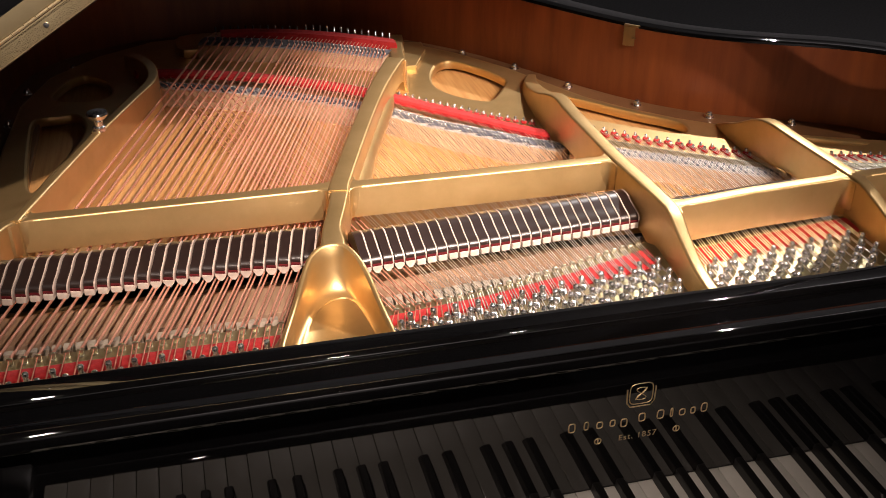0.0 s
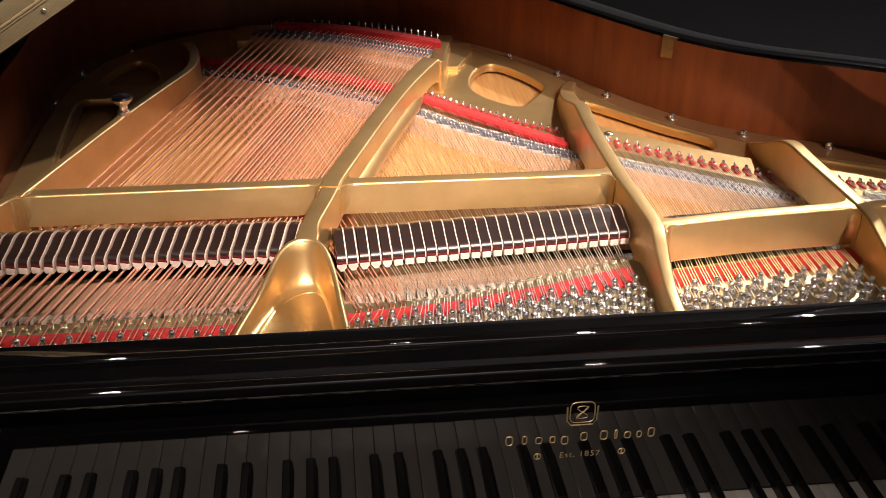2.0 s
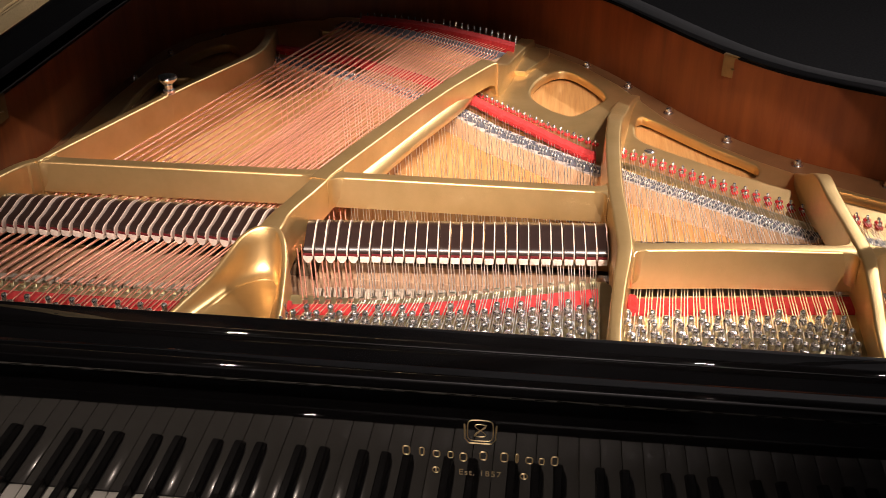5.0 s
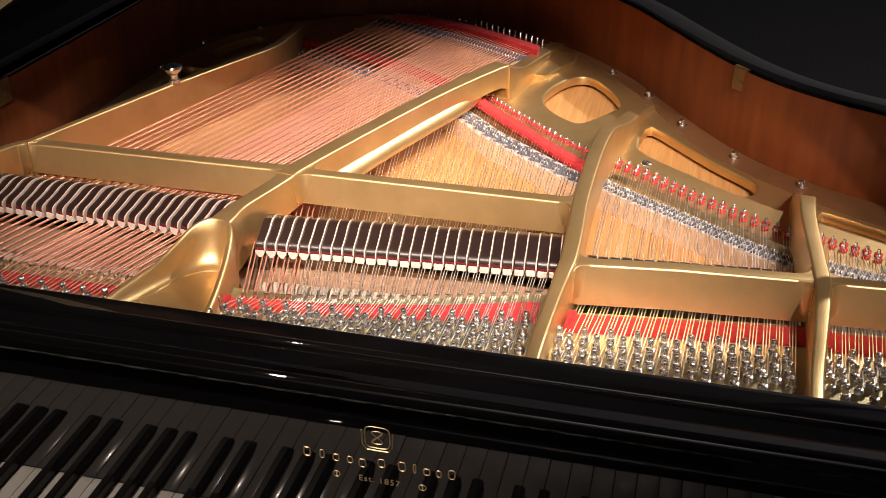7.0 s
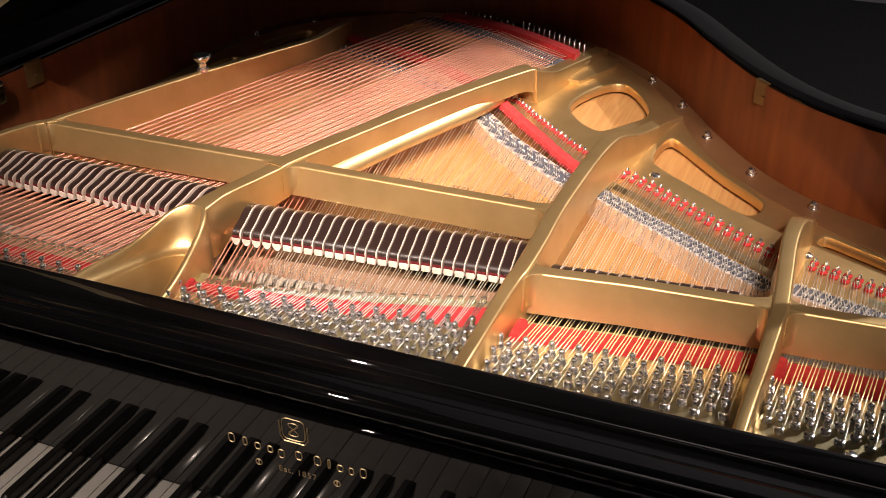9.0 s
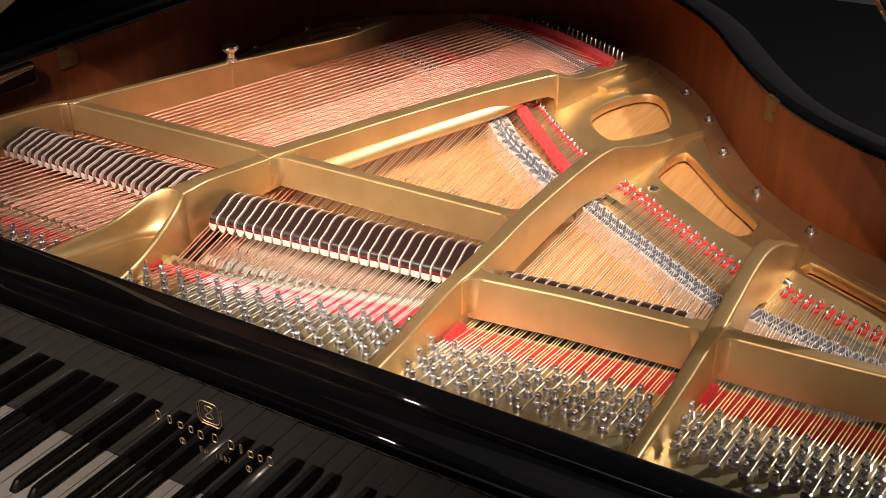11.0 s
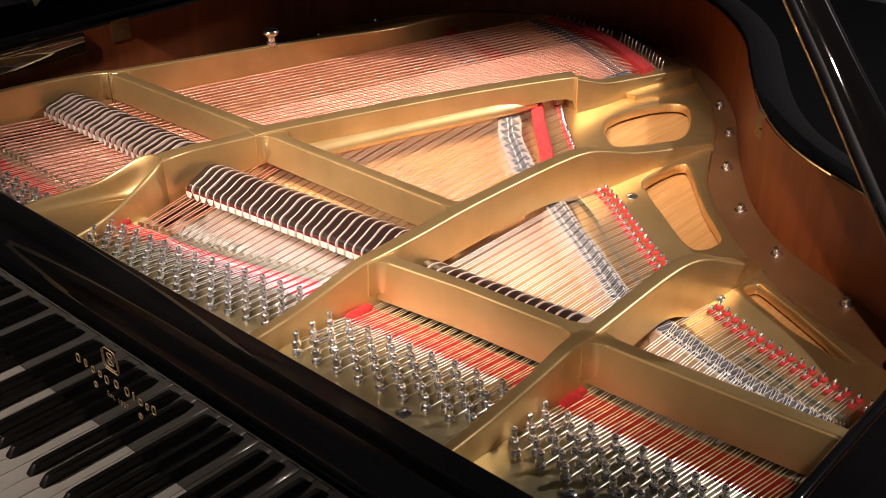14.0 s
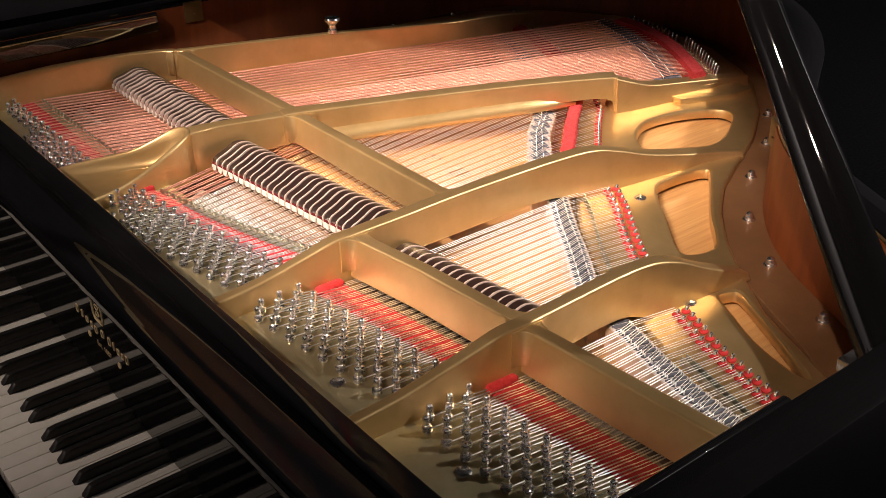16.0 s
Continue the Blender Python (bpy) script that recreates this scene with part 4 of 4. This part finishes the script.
for x, w, h, dz in ((0.3895, 0.0085, 0.0115, 0), (0.4050, 0.0055, 0.0105, 0), (0.4195, 0.0078, 0.0082, -0.0016), (0.4335, 0.0065, 0.0082, -0.0016), (0.4460, 0.0082, 0.0105, -0.0034),
                    (0.4655, 0.0085, 0.0105, 0), (0.4860, 0.0088, 0.0115, 0), (0.4985, 0.0028, 0.0115, 0), (0.5105, 0.0078, 0.0082, -0.0016), (0.5225, 0.0060, 0.0082, -0.0016), (0.5350, 0.0080, 0.0115, 0)):
    loop = [(x + w * 0.40 * (abs(math.cos(a)) ** 0.6) * (1 if math.cos(a) > 0 else -1), -0.0003, 0.8335 + dz + h * 0.46 * (abs(math.sin(a)) ** 0.6) * (1 if math.sin(a) > 0 else -1)) for a in (2 * math.pi * k / 16 for k in range(17))]
    part("gilt_letter_bar", tube(bmesh.new(), loop, 0.00085, 4), GILT, fallboard, smooth=False)
# emblem: a rounded square frame with a knot of bars, in a cradle
emblem = bmesh.new()
ex, ez = 0.4620, 0.8640
frame_line = [(ex + 0.0125 * (abs(math.cos(a)) ** 0.45) * (1 if math.cos(a) > 0 else -1), -0.0003, ez + 0.0125 * (abs(math.sin(a)) ** 0.45) * (1 if math.sin(a) > 0 else -1)) for a in (2 * math.pi * k / 28 for k in range(29))]
tube(emblem, frame_line, 0.0007, 4)
tube(emblem, [(ex - 0.0155, -0.0003, ez + 0.007), (ex - 0.015, -0.0003, ez - 0.010), (ex - 0.011, -0.0003, ez - 0.0155), (ex + 0.011, -0.0003, ez - 0.0155), (ex + 0.015, -0.0003, ez - 0.010), (ex + 0.0155, -0.0003, ez + 0.007)], 0.0009, 4)
tube(emblem, [(ex + 0.0055 * math.sin(2 * a), -0.0003, ez + 0.0075 * math.cos(a)) for a in (2 * math.pi * k / 24 for k in range(25))], 0.0006, 4)
tube(emblem, [(ex - 0.006, -0.0003, ez - 0.007), (ex + 0.006, -0.0003, ez + 0.007)], 0.0006, 4)
part("gilt_emblem", emblem, GILT, fallboard, "gilt square emblem")
for x in (0.419, 0.506):
    knot = bmesh.new()
    tube(knot, [(x + 0.0035 * math.cos(a), -0.0003, 0.8115 + 0.0035 * math.sin(a)) for a in (2 * math.pi * k / 14 for k in range(15))], 0.0008, 4)
    block(knot, (x - 0.0008, -0.0004, 0.8085), (x + 0.0008, 0.0002, 0.8145))
    part("gilt_ornament", knot, GILT, fallboard)
words = bpy.data.curves.new("gilt_words", "FONT")
words.body, words.size, words.align_x, words.extrude, words.space_character = "Est. 1857", 0.0098, "CENTER", 0.0002, 1.15
words_tmp = new("gilt_words", words)
words_data = bpy.data.meshes.new_from_object(words_tmp.evaluated_get(bpy.context.evaluated_depsgraph_get()))
bpy.data.objects.remove(words_tmp)
words_data.materials.clear()
piece("gilt_words", finish(words_data, GILT, False), fallboard, "small gilt words Est. 1857", m=pose(0.4625, -0.0003, 0.8080, 90, 0, 0))

# ---- keys ----
key_bm = block(bmesh.new(), (-0.01150, -0.150, -0.022), (0.01150, 0.012, 0.0), 0.0012)
white_data = data_of(key_bm, "white_key", IVORY)


def black_key():
    bm, rings = bmesh.new(), []
    for y, top, w in ((-0.098, -0.002, 0.0048), (-0.0965, 0.002, 0.0050), (-0.088, 0.0108, 0.0046), (-0.080, 0.0118, 0.0045), (0.010, 0.0118, 0.0045)):
        b, c = w + 0.0009, 0.0012
        rings.append([(-b, y, -0.004), (-w, y, top - c), (-w + c, y, top), (w - c, y, top), (w, y, top - c), (b, y, -0.004)])
    skin(bm, rings)
    return data_of(mend(bm), "black_key", EBONY)


black_data = black_key()
# 52 white keys from A to C; letters counted from A
for i in range(52):
    x = KEY_X0 + (i + 0.5) * KEY_W
    piece("white_key", white_data, piano, m=pose(x, 0, KEY + random.uniform(-0.0003, 0.0003), random.uniform(-0.1, 0.1)))
    letter = i % 7
    lean_x = {0: 0.0006, 2: -0.0016, 3: 0.0016, 5: -0.0020, 6: 0.0}.get(letter)
    if lean_x is not None and i < 51:
        piece("black_key", black_data, piano, m=pose(x + KEY_W / 2 + lean_x, 0, KEY + random.uniform(-0.0003, 0.0003)))
part("key_slip", block(bmesh.new(), (-0.242, -0.175, 0.66), (1.150, -0.156, 0.742), 0.003), LACQUER, piano, "black key slip before the keys")
for x0, x1 in ((-0.242, -0.146), (1.088, 1.150)):
    part("key_block", block(bmesh.new(), (x0, -0.155, 0.70), (x1, 0.018, 0.775), 0.006), LACQUER, piano, "black key block at the end of the keys")

# ---- sliding desk rails on the rim, catch plates, lid and prop ----
for x0, x1, y1 in ((-0.2445, -0.233, 0.415), (1.1420, 1.1525, 0.320)):
    part("desk_rail", block(bmesh.new(), (x0, -0.02, 0.950), (x1, y1, 0.984), 0.0035, 3), LACQUER, piano, "black sliding rail of the music desk")
    # gold-coloured strip standing in for the highlight on the rail's edge
    part("desk_rail_highlight", block(bmesh.new(), (x0 - 0.0008 if x0 > 0 else x1, 0.06, 0.9772), (x0 if x0 > 0 else x1 + 0.0008, y1 - 0.004, 0.9790), 0.0003, 1), OLDBRASS, piano, "thin gold strip put on the sliding rail for its edge highlight")


def catch(x, y, z, turn):
    bm = block(bmesh.new(), (-0.018, -0.001, -0.014), (0.018, 0.002, 0.020), 0.0012)
    block(bm, (-0.018, -0.001, 0.020), (0.018, 0.007, 0.0225), 0.0008)
    lathe(bm, [(0.0042, 0.0), (0.0042, 0.0012), (0.0, 0.0016)], 8, (0, 0, 0))
    return part("catch_plate", bm, CATCHBRASS, rim, "dull brass catch plate on the rim", m=pose(x, y, z, 0, 0, turn))


catch(0.786, 0.794, 0.966, 145 - 180)
catch(-0.2435, 0.487, 0.966, 90)

SLOPE = radians(32.5)
lid_frame = Matrix.Translation((-0.300, 0.0, 1.022)) @ Matrix.Rotation(-SLOPE, 4, "Y")
lid_outer = [q for q in offset(smooth_path(RIM_INNER, 5), -0.055) if q.y > 0.372]
lid_line = [(q.x + 0.288, q.y) for q in lid_outer]
lid_line = [(lid_line[0][0], 0.372), *lid_line, (lid_line[-1][0], 0.372)]
lid_mesh = sheet("lid", lid_line, [], 0.022, 0.022, 0.003, LACQUER, piano, "raised black lacquered lid")
lid_mesh.matrix_basis = lid_frame
part("front_flap", block(bmesh.new(), (0.0, 0.372, 0.0222), (1.500, 0.800, 0.0430), 0.003), LACQUER, lid_mesh, "front flap folded back on the lid")
hinge = part("piano_hinge", block(bmesh.new(), (0.006, 0.3690, 0.0015), (1.47, 0.3722, 0.0205), 0.0006), OLDBRASS, lid_mesh, "long brass piano hinge on the lid's front edge")
part("hinge_leaf", block(bmesh.new(), (0.006, 0.3690, 0.0250), (1.47, 0.3722, 0.0435), 0.0006), OLDBRASS, hinge)
knuckle = bmesh.new()
for k in range(91):
    tube(knuckle, [(0.008 + k * 0.016, 0.3705, 0.0228), (0.008 + k * 0.016 + 0.0152, 0.3705, 0.0228)], 0.0022, 8)
part("hinge_knuckle", knuckle, OLDBRASS, hinge, kind="stuff")
screw_data = data_of(mend(lathe(bmesh.new(), [(0.0035, 0.0), (0.0030, 0.0012), (0.0, 0.0016)], 8)), "hinge_screw", CHROME)
for k in range(20):
    piece("hinge_screw", screw_data, hinge, m=pose(0.05 + k * 0.072, 0.3692, 0.011 if k % 2 else 0.034, 90, 0, 0))


def prop_stick():
    foot, top = Vector((1.166, 0.455, 0.955)), Vector((0.630, 0.578, 1.600))
    d = (top - foot).normalized()
    wide = Vector((0.88, 0.47, 0)) - d * d.dot(Vector((0.88, 0.47, 0)))
    wide.normalize()
    thin = d.cross(wide)
    rings = []
    for u, w in ((0, 0.021), (0.02, 0.0260), (0.22, 0.0215), (0.34, 0.0180), (0.6, 0.0150), (0.97, 0.013), (1.0, 0.010)):
        c = foot.lerp(top, u)
        rings.append([c + wide * w * math.cos(a) * (1 + 0.18 * abs(math.sin(2 * a))) + thin * 0.013 * math.sin(a) * (1 + 0.18 * abs(math.sin(2 * a))) for a in (2 * math.pi * k / 16 for k in range(16))])
    bm = bmesh.new()
    skin(bm, rings)
    return mend(bm)


prop = part("lid_prop", prop_stick(), LACQUER, piano, "glossy black lid prop")
part("prop_socket", block(bmesh.new(), (1.118, 0.438, 0.940), (1.152, 0.466, 0.954), 0.002), CHROME, prop, "metal socket of the lid prop")
# legs
for x, y in ((-0.16, -0.02), (1.10, -0.02), (0.20, 1.22)):
    leg = lathe(bmesh.new(), [(0.035, 0.05), (0.04, 0.10), (0.050, 0.35), (0.065, 0.60), (0.075, 0.665), (0.075, 0.70)], 8, (x, y, 0))
    leg_ob = part("leg", leg, LACQUER, piano, "tapered black leg")
    part("caster", lathe(bmesh.new(), [(0.020, 0.0), (0.026, 0.012), (0.026, 0.03), (0.018, 0.052)], 12, (x, y, 0)), BRASS, leg_ob, "brass caster")
part("bottom_board", block(bmesh.new(), (-0.2, 0.36, 0.70), (0.66, 1.0, 0.72), 0.002), DARKWOOD, piano)
